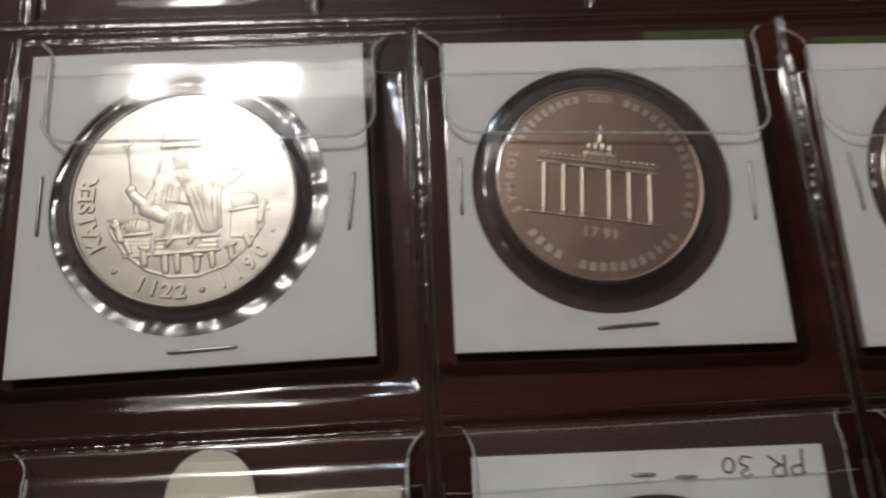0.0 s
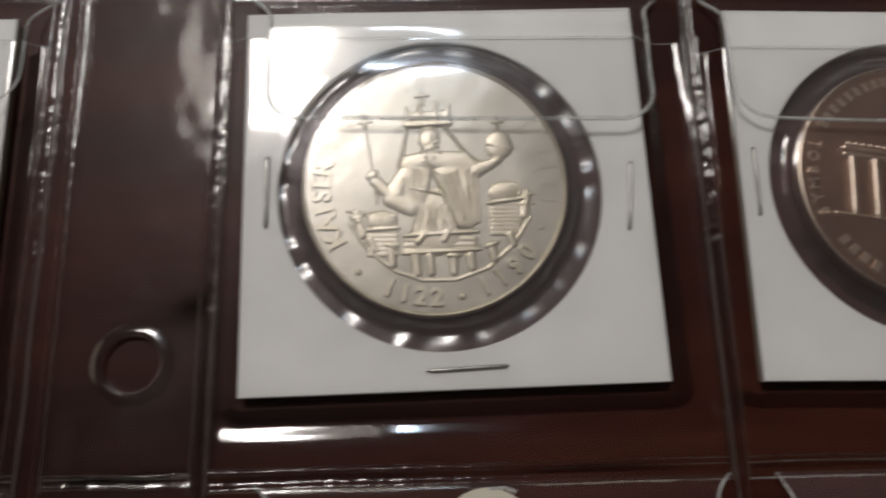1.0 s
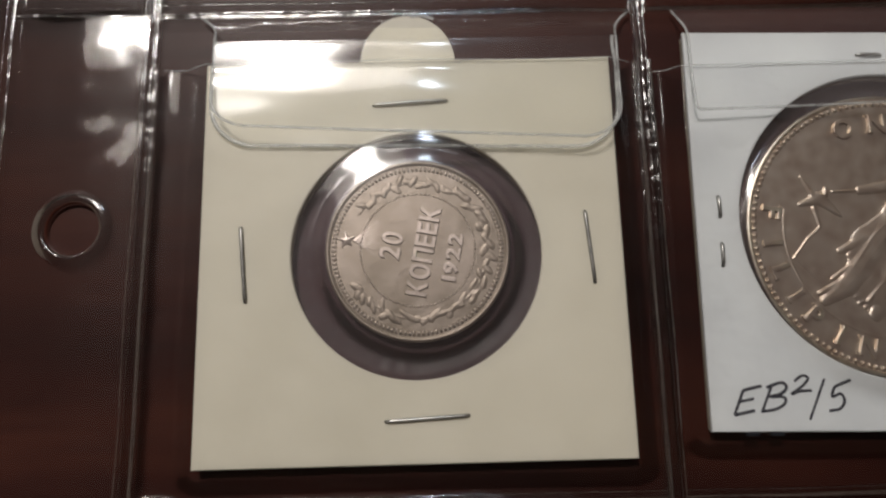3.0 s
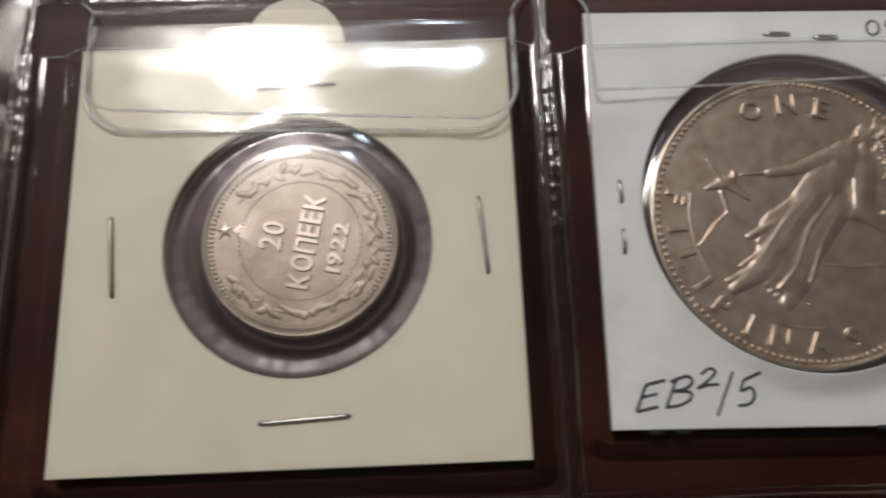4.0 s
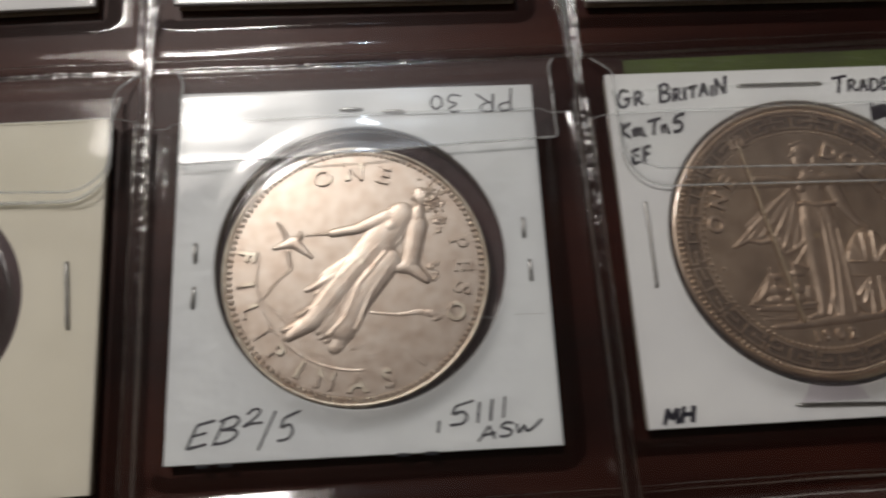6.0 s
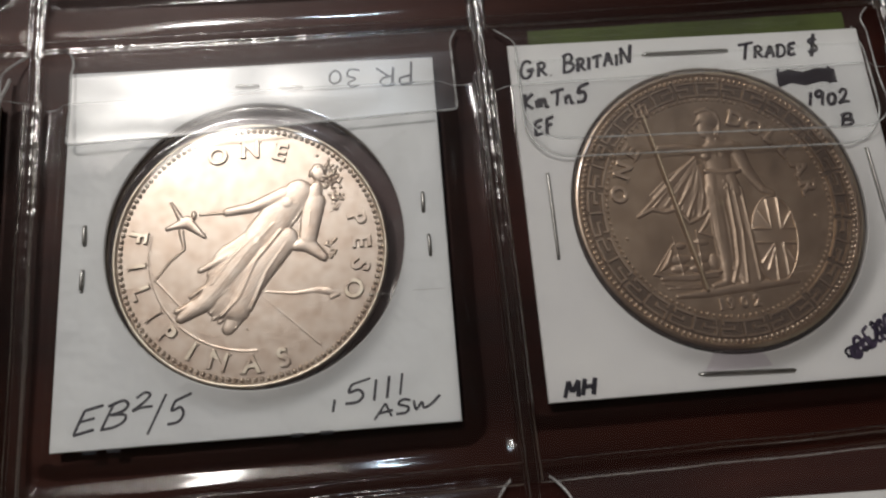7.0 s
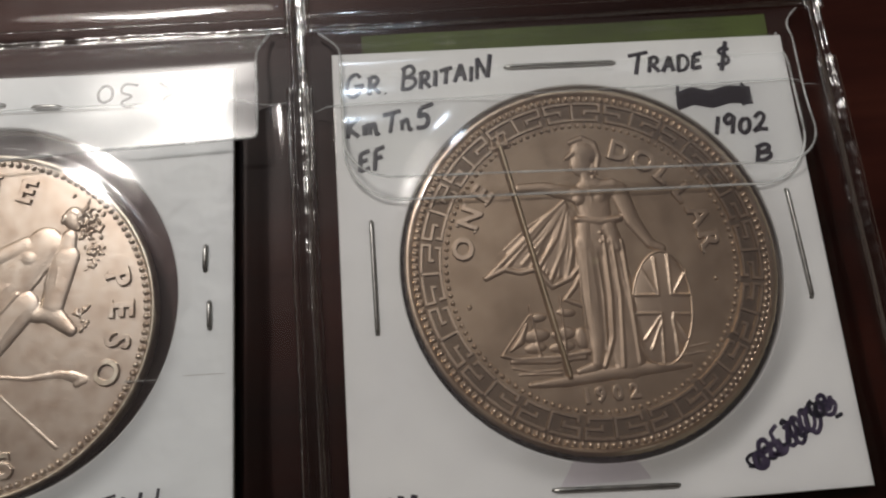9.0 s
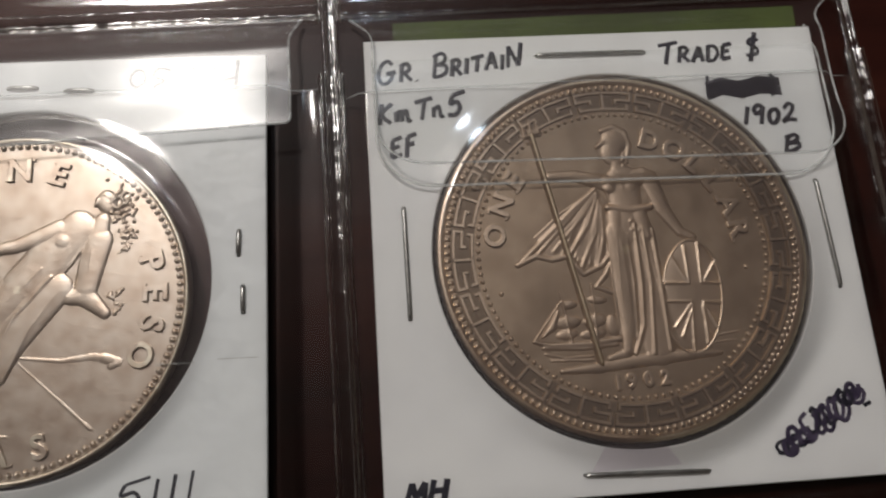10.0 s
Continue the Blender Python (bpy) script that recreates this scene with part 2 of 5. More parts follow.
def joined(pieces):
    verts, faces = [], []
    for v, f in pieces:
        k = len(verts)
        verts += v
        faces += [tuple(i + k for i in q) for q in f]
    return verts, faces


def grid_geo(xs, ys, height, keep=None):
    nx, ny = len(xs), len(ys)
    verts = [(x, y, height(x, y)) for y in ys for x in xs]
    faces = []
    for j in range(ny - 1):
        for i in range(nx - 1):
            if keep is None or keep((xs[i] + xs[i + 1]) / 2, (ys[j] + ys[j + 1]) / 2):
                faces.append((j * nx + i, j * nx + i + 1, (j + 1) * nx + i + 1, (j + 1) * nx + i))
    return verts, faces


def steps(a, b, n):
    return [a + (b - a) * i / n for i in range(n + 1)]


def smooth01(v):
    v = min(1.0, max(0.0, v))
    return v * v * (3 - 2 * v)


def wobble(x, y, scale, seed=0.0):
    return noise.noise((x / scale, y / scale, seed))


LETTERS = {}


def letter_geo(ch, size, depth, bold=0.0, shear=0.0, bevel=0.0):
    """Verts and faces of one character of the built-in font, centred across, on its base line, cap height about 0.7 size."""
    key = (ch, size, depth, bold, shear, bevel)
    if key not in LETTERS:
        cu = bpy.data.curves.new("letter", "FONT")
        cu.body, cu.size, cu.extrude, cu.offset, cu.shear, cu.bevel_depth = ch, size, depth, bold, shear, bevel
        cu.resolution_u, cu.bevel_resolution = 3, 1
        ob = bpy.data.objects.new("letter", cu)
        me = bpy.data.meshes.new_from_object(ob)
        vs = [tuple(v.co) for v in me.vertices]
        fs = [tuple(p.vertices) for p in me.polygons]
        bpy.data.objects.remove(ob)
        bpy.data.curves.remove(cu)
        bpy.data.meshes.remove(me)
        lo, hi = (min(v[0] for v in vs), max(v[0] for v in vs)) if vs else (0, size * 0.3)
        LETTERS[key] = ([(x - (lo + hi) / 2, y, z) for x, y, z in vs], fs, hi - lo)
    return LETTERS[key]


def placed(geo, x, y, z, turn):
    c, s = math.cos(radians(turn)), math.sin(radians(turn))
    return [(x + c * a - s * b, y + s * a + c * b, z + h) for a, b, h in geo[0]], geo[1]


def line_text(text, x, y, z, turn, size, depth, bold=0.0, shear=0.0, bevel=0.0, gap=0.12, jitter=0.0, small=()):
    """A line of characters from (x, y), with a little unevenness where a hand wrote it."""
    out, at = [], 0.0
    c, s = math.cos(radians(turn)), math.sin(radians(turn))
    rng = random.Random(text)
    for i, ch in enumerate(text):
        if ch == " ":
            at += size * 0.35
            continue
        k = (0.72 if i in small else 1.0) * (1 + 3 * jitter * rng.uniform(-0.5, 1.0))
        geo = letter_geo(ch, size * k, depth, bold, shear, bevel)
        at += geo[2] / 2
        dy = rng.uniform(-1, 1) * jitter * size
        out.append(placed(geo, x + c * at - s * dy, y + s * at + c * dy, z, turn + rng.uniform(-1, 1) * jitter * 110))
        at += geo[2] / 2 + size * gap
    return joined(out)


def fit_text(text, x, y, z, turn, length, cap, depth, bold=0.0, bevel=0.0):
    """A straight line of raised characters from (x, y), drawn out to a given length."""
    v, f = line_text(text, 0, 0, 0, 0, cap / 0.7, depth, bold, 0.0, bevel, 0.08)
    lo, hi = min(p[0] for p in v), max(p[0] for p in v)
    v = [((p[0] - lo) * length / (hi - lo), p[1], p[2]) for p in v]
    return placed((v, f), x, y, z, turn)


SERIFS = {"N": ((0.07, 0), (0.07, 1), (0.93, 1)), "E": ((0.1, 0), (0.1, 1)), "F": ((0.1, 0), (0.1, 1)), "P": ((0.1, 0), (0.1, 1)), "L": ((0.1, 0), (0.1, 1)),
          "I": ((0.5, 0), (0.5, 1)), "A": ((0.06, 0), (0.94, 0)), "D": ((0.1, 0), (0.1, 1)), "R": ((0.1, 0), (0.1, 1), (0.92, 0)), "K": ((0.1, 0), (0.1, 1), (0.9, 0), (0.9, 1))}


def serif_geo(ch, size, depth, bold, bevel):
    """One raised character with short cross strokes at the ends of its stems."""
    v, f, wide = letter_geo(ch, size, depth, bold, 0.0, bevel)
    pieces, cap = [(v, f)], 0.7 * size
    for fx, fy in SERIFS.get(ch, ()):
        cx, cy, w, h = (fx - 0.5) * wide, fy * cap + (0.04 if fy == 0 else -0.04) * cap, 0.19 * cap, 0.055 * cap
        box = [(cx + a * w, cy + b * h, 0.0) for a, b in ((-1, -1), (1, -1), (1, 1), (-1, 1))]
        box += [(x, y, depth) for x, y, _ in box]
        pieces.append((box, [(4, 5, 6, 7), (0, 1, 5, 4), (1, 2, 6, 5), (2, 3, 7, 6), (3, 0, 4, 7)]))
    return joined(pieces)


def arc_text(pairs, r, size, z, depth, inward=False, bold=0.0, bevel=0.0):
    """Characters at given angles round a coin; r: the circle through the middle of their height."""
    out = []
    for ch, a in pairs:
        rr = r + 0.35 * size * (1 if inward else -1)
        geo = serif_geo(ch, size, depth, bold, bevel)
        out.append(placed(geo, rr * math.cos(radians(a)), rr * math.sin(radians(a)), z, a + (90 if inward else -90)))
    return joined(out)


def arc_bars(a0, a1, n, r, height, z, fill=0.6):
    """Plain raised bars along an arc, in place of letters that cannot stand here."""
    out = []
    step = (a1 - a0) / n
    for i in range(n):
        b0, b1 = a0 + i * step, a0 + (i + fill) * step
        ring = []
        for rr in (r - height / 2, r + height / 2):
            ring += [(rr * math.cos(radians(b)), rr * math.sin(radians(b))) for b in (b0, b1)]
        v = [(*p, z) for p in ring] + [(p[0] * 0.995, p[1] * 0.995, z + 0.16) for p in ring]
        out.append((v, [(4, 5, 7, 6), (0, 1, 5, 4), (1, 3, 7, 5), (3, 2, 6, 7), (2, 0, 4, 6)]))
    return joined(out)


def ribbon_geo(points, half, z, high):
    """A raised flat band with sloping sides along a bent line."""
    n, verts, faces = len(points), [], []
    for i, (x, y) in enumerate(points):
        normals = []
        for j in (i - 1, i):
            if 0 <= j < n - 1:
                dx, dy = points[j + 1][0] - points[j][0], points[j + 1][1] - points[j][1]
                k = math.hypot(dx, dy)
                normals.append((-dy / k, dx / k))
        mx, my = sum(a for a, _ in normals) / len(normals), sum(b for _, b in normals) / len(normals)
        k = max(0.35, mx * mx + my * my)
        for off, h in ((-1.0, 0.0), (-0.62, high), (0.62, high), (1.0, 0.0)):
            verts.append((x + mx / k * half * off, y + my / k * half * off, z + h))
    for i in range(n - 1):
        for k in range(3):
            faces.append((4 * i + k, 4 * i + 4 + k, 4 * i + 5 + k, 4 * i + 1 + k))
    faces += [(0, 1, 2, 3), (4 * n - 1, 4 * n - 2, 4 * n - 3, 4 * n - 4)]
    return verts, faces


def slim(form, k):
    """The same relief strokes, drawn narrower."""
    return [(s[0], s[1], s[2], s[3] * k, s[4], s[5], s[6], s[7] * k, s[8]) if s[0] == "c" else (s[0], s[1], s[2], s[3] * k, s[4] * k, s[5], s[6]) for s in form]


def beads(n, r, size, z, high=0.6, start=0.0):
    out = []
    for i in range(n):
        a = 2 * math.pi * i / n + start
        cx, cy = r * math.cos(a), r * math.sin(a)
        v = [(cx + size * math.cos(k * math.pi / 3), cy + size * math.sin(k * math.pi / 3), z) for k in range(6)]
        v += [(cx + 0.65 * size * math.cos(k * math.pi / 3), cy + 0.65 * size * math.sin(k * math.pi / 3), z + high * size * 0.75) for k in range(6)]
        v.append((cx, cy, z + high * size))
        out.append((v, [(k, (k + 1) % 6, 6 + (k + 1) % 6, 6 + k) for k in range(6)] + [(6 + k, 6 + (k + 1) % 6, 12) for k in range(6)]))
    return joined(out)


def dentils(n, r0, r1, z, high):
    out = []
    for i in range(n):
        a = 2 * math.pi * i / n
        w = 0.32 * 2 * math.pi / n
        v = []
        for h, k in ((0, 1.0), (high, 0.6)):
            for rr in (r0, r1):
                v += [(rr * math.cos(a - w * k), rr * math.sin(a - w * k), z + h), (rr * math.cos(a + w * k), rr * math.sin(a + w * k), z + h)]
        out.append((v, [(4, 5, 7, 6), (0, 1, 5, 4), (1, 3, 7, 5), (3, 2, 6, 7), (2, 0, 4, 6)]))
    return joined(out)


def lathe_geo(profile, n=160):
    verts, faces = [], []
    for r, z in profile:
        for i in range(n):
            a = 2 * math.pi * i / n
            verts.append((r * math.cos(a), r * math.sin(a), z))
    for j in range(len(profile) - 1):
        for i in range(n):
            k = (i + 1) % n
            faces.append((j * n + i, j * n + k, (j + 1) * n + k, (j + 1) * n + i))
    return verts, faces


def relief_geo(shapes, z, step=0.14, squash=0.62):
    """A low relief: the highest of many rounded limbs ("c": two ends, each x, y, half width, height) and ovals ("o": centre, half axes, turn, height)."""
    xs0 = [s[1] for s in shapes] + [s[5] for s in shapes if s[0] == "c"]
    ys0 = [s[2] for s in shapes] + [s[6] for s in shapes if s[0] == "c"]
    x = np.arange(min(xs0) - 7, max(xs0) + 7, step)
    y = np.arange(min(ys0) - 7, max(ys0) + 7, step)
    gx, gy = np.meshgrid(x, y)
    top = np.zeros_like(gx)
    for s in shapes:
        if s[0] == "c":
            _, x0, y0, r0, h0, x1, y1, r1, h1 = s
            dx, dy = x1 - x0, y1 - y0
            u = np.clip(((gx - x0) * dx + (gy - y0) * dy) / max(1e-6, dx * dx + dy * dy), 0, 1)
            d = np.hypot(gx - x0 - u * dx, gy - y0 - u * dy) / (r0 + (r1 - r0) * u)
            h = (h0 + (h1 - h0) * u) * np.clip(1 - d * d, 0, 1) ** 0.36
        else:
            _, x0, y0, rx, ry, turn, hh = s
            c, sn = math.cos(radians(turn)), math.sin(radians(turn))
            a, b = ((gx - x0) * c + (gy - y0) * sn) / rx, (-(gx - x0) * sn + (gy - y0) * c) / ry
            h = hh * np.clip(1 - a * a - b * b, 0, 1) ** 0.36
        top = np.maximum(top, h)
    pad = np.pad(top, 1)
    soft = (pad[1:-1, 1:-1] * 4 + pad[:-2, 1:-1] + pad[2:, 1:-1] + pad[1:-1, :-2] + pad[1:-1, 2:]) / 8
    on = soft > 0.004
    ids = -np.ones(soft.shape, int)
    cell = on[:-1, :-1] | on[1:, :-1] | on[:-1, 1:] | on[1:, 1:]
    verts, faces = [], []

    def vid(j, i):
        if ids[j, i] < 0:
            ids[j, i] = len(verts)
            verts.append((x[i], y[j], z + (squash * soft[j, i] if on[j, i] else -0.03)))
        return int(ids[j, i])

    for j, i in zip(*np.nonzero(cell)):
        faces.append((vid(j, i), vid(j, i + 1), vid(j + 1, i + 1), vid(j + 1, i)))
    return verts, faces


# ---- room shell ----
TABLE_Z = -2.0


def slab(name, x0, x1, y0, y1, z0, z1, mat):
    bm = box_bm(x0 * 1000, x1 * 1000, y0 * 1000, y1 * 1000, z0 * 1000, z1 * 1000)
    ob = part(name, bm, mat, None)
    return tagged(ob, kind="structure")


slab("floor", -1.7, 1.9, -1.5, 1.9, -0.80, -0.75, CARPET)
slab("ceiling", -1.7, 1.9, -1.5, 1.9, 1.62, 1.68, CEIL)
slab("wall_west", -1.8, -1.7, -1.5, 1.9, -0.80, 1.68, PAINT)
slab("wall_east", 1.9, 2.0, -1.5, 1.9, -0.80, 1.68, PAINT)
slab("wall_south", -1.8, 2.0, -1.6, -1.5, -0.80, 1.68, PAINT)
slab("wall_north", -1.8, 2.0, 1.9, 2.0, -0.80, 1.68, PAINT)

table = thing("table", "dark reddish-brown mahogany table with a satin polished top", "table", 80, 0, -750)
bm = box_bm(-800, 800, -480, 480, 720, 750 + TABLE_Z, 4)
part("tabletop", bm, WOOD, table)
for sx in (-1, 1):
    for sy in (-1, 1):
        part("leg", box_bm(sx * 730 - 30, sx * 730 + 30, sy * 420 - 30, sy * 420 + 30, 0, 720, 5), WOOD, table)

# ---- clear pocket pages ----
BACK_Z = TABLE_Z + 0.15
SEAM_Z = -1.05


def seam_geo(x0, y0, x1, y1, width, z, knurl, seed):
    """A heat-weld strip from one end to the other: two rounded ridges with a knurled trough."""
    length = math.hypot(x1 - x0, y1 - y0)
    ux, uy = (x1 - x0) / length, (y1 - y0) / length
    n = int(length / 0.42)
    prof = [(-1.25, 0.0), (-1.0, 0.34), (-0.8, 0.42), (-0.55, 0.12), (-0.2, -0.06), (0.2, -0.06), (0.55, 0.10), (0.8, 0.38), (1.0, 0.32), (1.25, 0.0)]
    verts, faces = [], []
    for i in range(n + 1):
        s = length * i / n
        wig = 0.12 * wobble(s, seed * 7.3, 9.0, seed)
        for k, (c, h) in enumerate(prof):
            kn = knurl * (1 if i % 2 else -1) * (1.0 if 1 <= k <= 3 else 0.35) * max(0.0, 0.4 + wobble(s, k, 12.0, seed + 3))
            off = c * width / 2 + wig
            verts.append((x0 + ux * s - uy * off, y0 + uy * s + ux * off, z + h + kn + 0.25 * wobble(s, c, 14.0, seed + 9)))
    m = len(prof)
    for i in range(n):
        for k in range(m - 1):
            faces.append((i * m + k, i * m + k + 1, (i + 1) * m + k + 1, (i + 1) * m + k))
    return verts, faces


def pocket_front(page, x0, x1, y0, y1, card=None, coin=None, seed=0.0, side=0.9):
    """The clear front of one pocket: pressed over the card and its coin, sagging round them, rising to the welds."""
    def height(x, y):
        edge = min(x - x0, x1 - x, y - y0)
        z = -1.65 + 0.30 * wobble(x * 0.5, y, 8.0, seed)
        if card:
            under = card[1] - card[3] / 2 - y
            z += 0.95 * smooth01((under - 1.8) / 4.6) * (1 if under > 0 else 0)
        z += (SEAM_Z + 0.1 - z) * smooth01(1 - edge / 2.2)
        if card:
            cx, cy, w, h, rot = card
            c, s = math.cos(radians(rot)), math.sin(radians(rot))
            a, b = (x - cx) * c + (y - cy) * s, -(x - cx) * s + (y - cy) * c
            d = math.hypot(max(0, abs(a) - w / 2), max(0, abs(b) - h / 2))
            k = smooth01(1 - d / 3.2) if d else 1.0
            z = z + (0.28 + 0.10 * wobble(x, y, 11.0, seed + 5) - z) * k
            if coin:
                r = math.hypot(x - coin[0], y - coin[1])
                if r < coin[2] + 4.0:
                    z = max(z, 0.28 + 0.62 * smooth01((coin[2] + 4.0 - r) / 6.0))
        return z
    v, f = grid_geo(steps(x0 + 0.5, x1 - 0.5, 84), steps(y0 + 0.5, y1, 84), height)
    finish("pocket_front", v, f, VINYL, page)
    lip = [(x, y1 + 0.25 * wobble(x, 0, 20, seed), height(x, y1) + 0.05) for x in steps(x0 + 1.5, x1 - 1.5, 40)]
    v, f = tube_geo(lip, 0.075, 5)
    finish("pocket_lip", v, f, RIM, page)


def flap(page, x0, x1, top, left, right, r=4.6, curl=1.5, seed=0.0, rise=0.85, flare=2.4, thick=0.18, mat=FLAPPY):
    """The tongue that closes a pocket: from the weld over the card, with rounded lower corners and a thick cut edge."""
    rows = 40
    verts, faces, west, east = [], [], [], []
    deep = top - min(left, right)
    ts = [0.5 * (1 - math.cos(math.pi * j / rows)) for j in range(rows + 1)]
    cols = 44
    for j, t in enumerate(ts):
        down = t * deep
        inset = 0.0
        if deep - down < r:
            q = r - (deep - down)
            inset = r - math.sqrt(max(0.0, r * r - q * q))
        out = flare * max(0.0, 1 - down / 4.0) ** 2
        for i in range(cols + 1):
            u = i / cols
            x = x0 - out + inset + (x1 - x0 + 2 * out - 2 * inset) * u
            bottom = left + (right - left) * u
            y = top - t * (top - bottom)
            z = SEAM_Z + (rise - SEAM_Z) * smooth01(down / 5.0) + curl * smooth01((down - 0.45 * deep) / (0.6 * deep)) ** 2
            z += 0.16 * wobble(x, y, 9.0, seed) * smooth01(down / 3) + 0.22 * wobble(x, y, 22.0, seed + 4) * smooth01(down / 3)
            verts.append((x, y, z))
            if i == 0:
                west.append((x, y, z))
            if i == cols:
                east.append((x, y, z))
    m = cols + 1
    for j in range(rows):
        for i in range(cols):
            faces.append((j * m + i, (j + 1) * m + i, (j + 1) * m + i + 1, j * m + i + 1))
    tongue = finish("flap", verts, faces, mat, page)
    tongue.visible_shadow = False
    edge = west + verts[rows * m + 1:rows * m + cols] + east[::-1]
    v, f = tube_geo(edge, thick, 6, flat=0.9)
    finish("flap_edge", v, f, RIM, tongue, "thick cut plastic edge")


def margin_strip(page, x0, x1, y0, y1, holes):
    def keep(x, y):
        return all(math.hypot(x - a, y - b) > 3.45 for a, b in holes)

    def height(x, y):
        u = (x - x0) / (x1 - x0)
        calm = 1 - 0.75 * smooth01((y - 10.0) / 8.0)
        bow = calm * math.sin(math.pi * u) * (0.55 + 0.45 * wobble(0.0, y, 26.0, 2.2)) + 0.25 * math.sin(2 * math.pi * u) * wobble(4.0, y, 17.0, 5.2)
        swell = smooth01((5.0 - y) / 12.0) * smooth01((y - H1 - 0.3) / 1.4)
        ridge = smooth01(u / 0.3) * (1 - max(0.0, u - 0.22) / 0.78)
        rough = 0.5 * (1 - 0.6 * swell) * calm if y > H1 else 0.25
        upper = 0.07 * (x - x0) * smooth01((y - 7.0) / 8.0)
        return -1.55 + upper + 0.9 * bow + 1.25 * swell * ridge * (1 - 0.4 * bow) + rough * wobble(x, y, 11.0, 3.3) + 0.10 * wobble(x, y, 4.0, 8.1)
    v, f = grid_geo(steps(x0, x1, 44), steps(y0, y1, 260), height, keep)
    finish("binding_margin", v, f, MARGIN, page)
    for a, b in holes:
        z = height(a, b)
        v, f = lathe_geo([(3.3, BACK_Z), (3.3, z - 0.05), (3.42, z + 0.16), (3.7, z + 0.26), (4.1, z + 0.2), (4.6, z + 0.02), (4.9, z - 0.1)], 64)
        finish("punched_hole_rim", [(x + a, y + b, h) for x, y, h in v], f, HOLE_RIM, page, "glossy punched ring hole edge")


def back_sheet(page, x0, x1, y0, y1, seed):
    v, f = grid_geo(steps(x0, x1, 40), steps(y0, y1, 40), lambda x, y: BACK_Z - 0.06 + 0.03 * wobble(x, y, 20, seed))
    finish("back_sheet", v, f, BACKING, page)


# cards: centre, width, height, turn; window: centre, radius; coin: centre, radius
A_CARD, A_WIN, A_COIN = (24.8, 25.1, 51.2, 50.0, 0.9), (23.9, 25.0, 20.4), (23.15, 25.5, 16.7)
B_CARD, B_WIN, B_COIN = (87.0, 24.7, 49.4, 49.7, -1.0), (85.9, 24.8, 19.9), (85.6, 25.4, 15.9)
F_CARD, F_WIN, F_COIN = (147.0, 22.6, 50.0, 49.6, -1.0), (147.0, 22.6, 19.5), (147.0, 22.6, 17.6)
C_CARD, C_WIN, C_COIN = (28.45, -41.6, 50.6, 49.0, 0.3), (29.0, -41.75, 15.0), (29.15, -41.25, 11.15)
D_CARD, D_WIN, D_COIN = (87.2, -39.0, 48.8, 49.4, -1.0), (87.1, -39.1, 19.0), (86.4, -40.35, 17.5)
E_CARD, E_WIN, E_COIN = (147.9, -38.7, 51.1, 49.3, -0.7), (148.5, -39.2, 20.1), (148.35, -39.2, 19.5)
G_CARD, G_WIN, G_COIN = (-56.0, 23.8, 50.2, 50.4, 0.6), (-56.5, 25.0, 18.6), (-57.0, 26.0, 14.6)
H_CARD, H_WIN, H_COIN = (-56.6, -39.4, 50.4, 50.2, 0.6), (-57.0, -39.4, 16.0), (-57.0, -39.6, 12.5)
I_CARD, I_WIN, I_COIN = (147.6, -101.6, 50.4, 50.0, -2.0), (147.6, -102.0, 17.0), (147.6, -102.0, 14.0)

V0, V1, V2, V3 = -4.4, 58.0, 118.9, 179.0
H0, H1, H2, H3 = 53.0, -9.5, -70.9, -132.0

page = thing("coin_page", "clear glossy vinyl pocket page with welded seams lying on the table", "coin page", 80, -40, BACK_Z - 0.1)
page.matrix_world = pose(0, 0, 0)
back_sheet(page, -22.6, V3 + 1.5, H3, H0 + 1, 1.0)
for x in (V0, V1, V2, V3):
    for top, low in ((H0 - 6.5, H1), (H1 - 7.5, H2), (H2 - 7.5, H3)):
        v, f = seam_geo(x, low - 1.2, x, top, 2.3, SEAM_Z, 0.05, x * 0.13 + low)
        finish("upright_weld", v, f, WELD, page)
    v, f = seam_geo(x, H3, x, H0 + 0.8, 1.5, SEAM_Z - 0.1, 0.16 if x < 0 else 0.05, x * 0.31)
    finish("upright_weld", v, f, WELD, page)
for y in (H0, H1, H2, H3):
    for a, b in ((V0, V1), (V1, V2), (V2, V3)):
        v, f = seam_geo(a + 1, y, b - 1, y, 2.2, SEAM_Z + 0.1, 0.12, y * 0.17 + a)
        finish("cross_weld", v, f, WELD, page)
v, f = seam_geo(-22.4, H1 + 0.3, V0 - 1.2, H1 + 0.1, 1.4, SEAM_Z, 0.03, 4.4)
finish("cross_weld", v, f, WELD, page)
v, f = seam_geo(-22.6, H3, -22.9, H0 + 0.8, 1.3, SEAM_Z - 0.2, 0.03, 6.1)
finish("upright_weld", v, f, WELD, page)
margin_strip(page, -22.4, V0 - 0.8, H3, H0 + 0.6, [(-13.3, 4.1), (-12.9, -37.7), (-13.1, -100.0)])

pocket_front(page, V0, V1, H1, 46.0, A_CARD, A_COIN, 1.1)
pocket_front(page, V1, V2, H1, 44.2, B_CARD, B_COIN, 2.2)
pocket_front(page, V2, V3, H1, 43.0, F_CARD, F_COIN, 3.3)
pocket_front(page, V0, V1, H2, -17.2, C_CARD, C_COIN, 4.4)
pocket_front(page, V1, V2, H2, -18.4, D_CARD, D_COIN, 5.5)
pocket_front(page, V2, V3, H2, -20.1, E_CARD, E_COIN, 6.6)
pocket_front(page, V0, V1, H3, -78.0, None, None, 7.7)
pocket_front(page, V1, V2, H3, -78.0, None, None, 8.8)
pocket_front(page, V2, V3, H3, -80.0, I_CARD, I_COIN, 9.9)
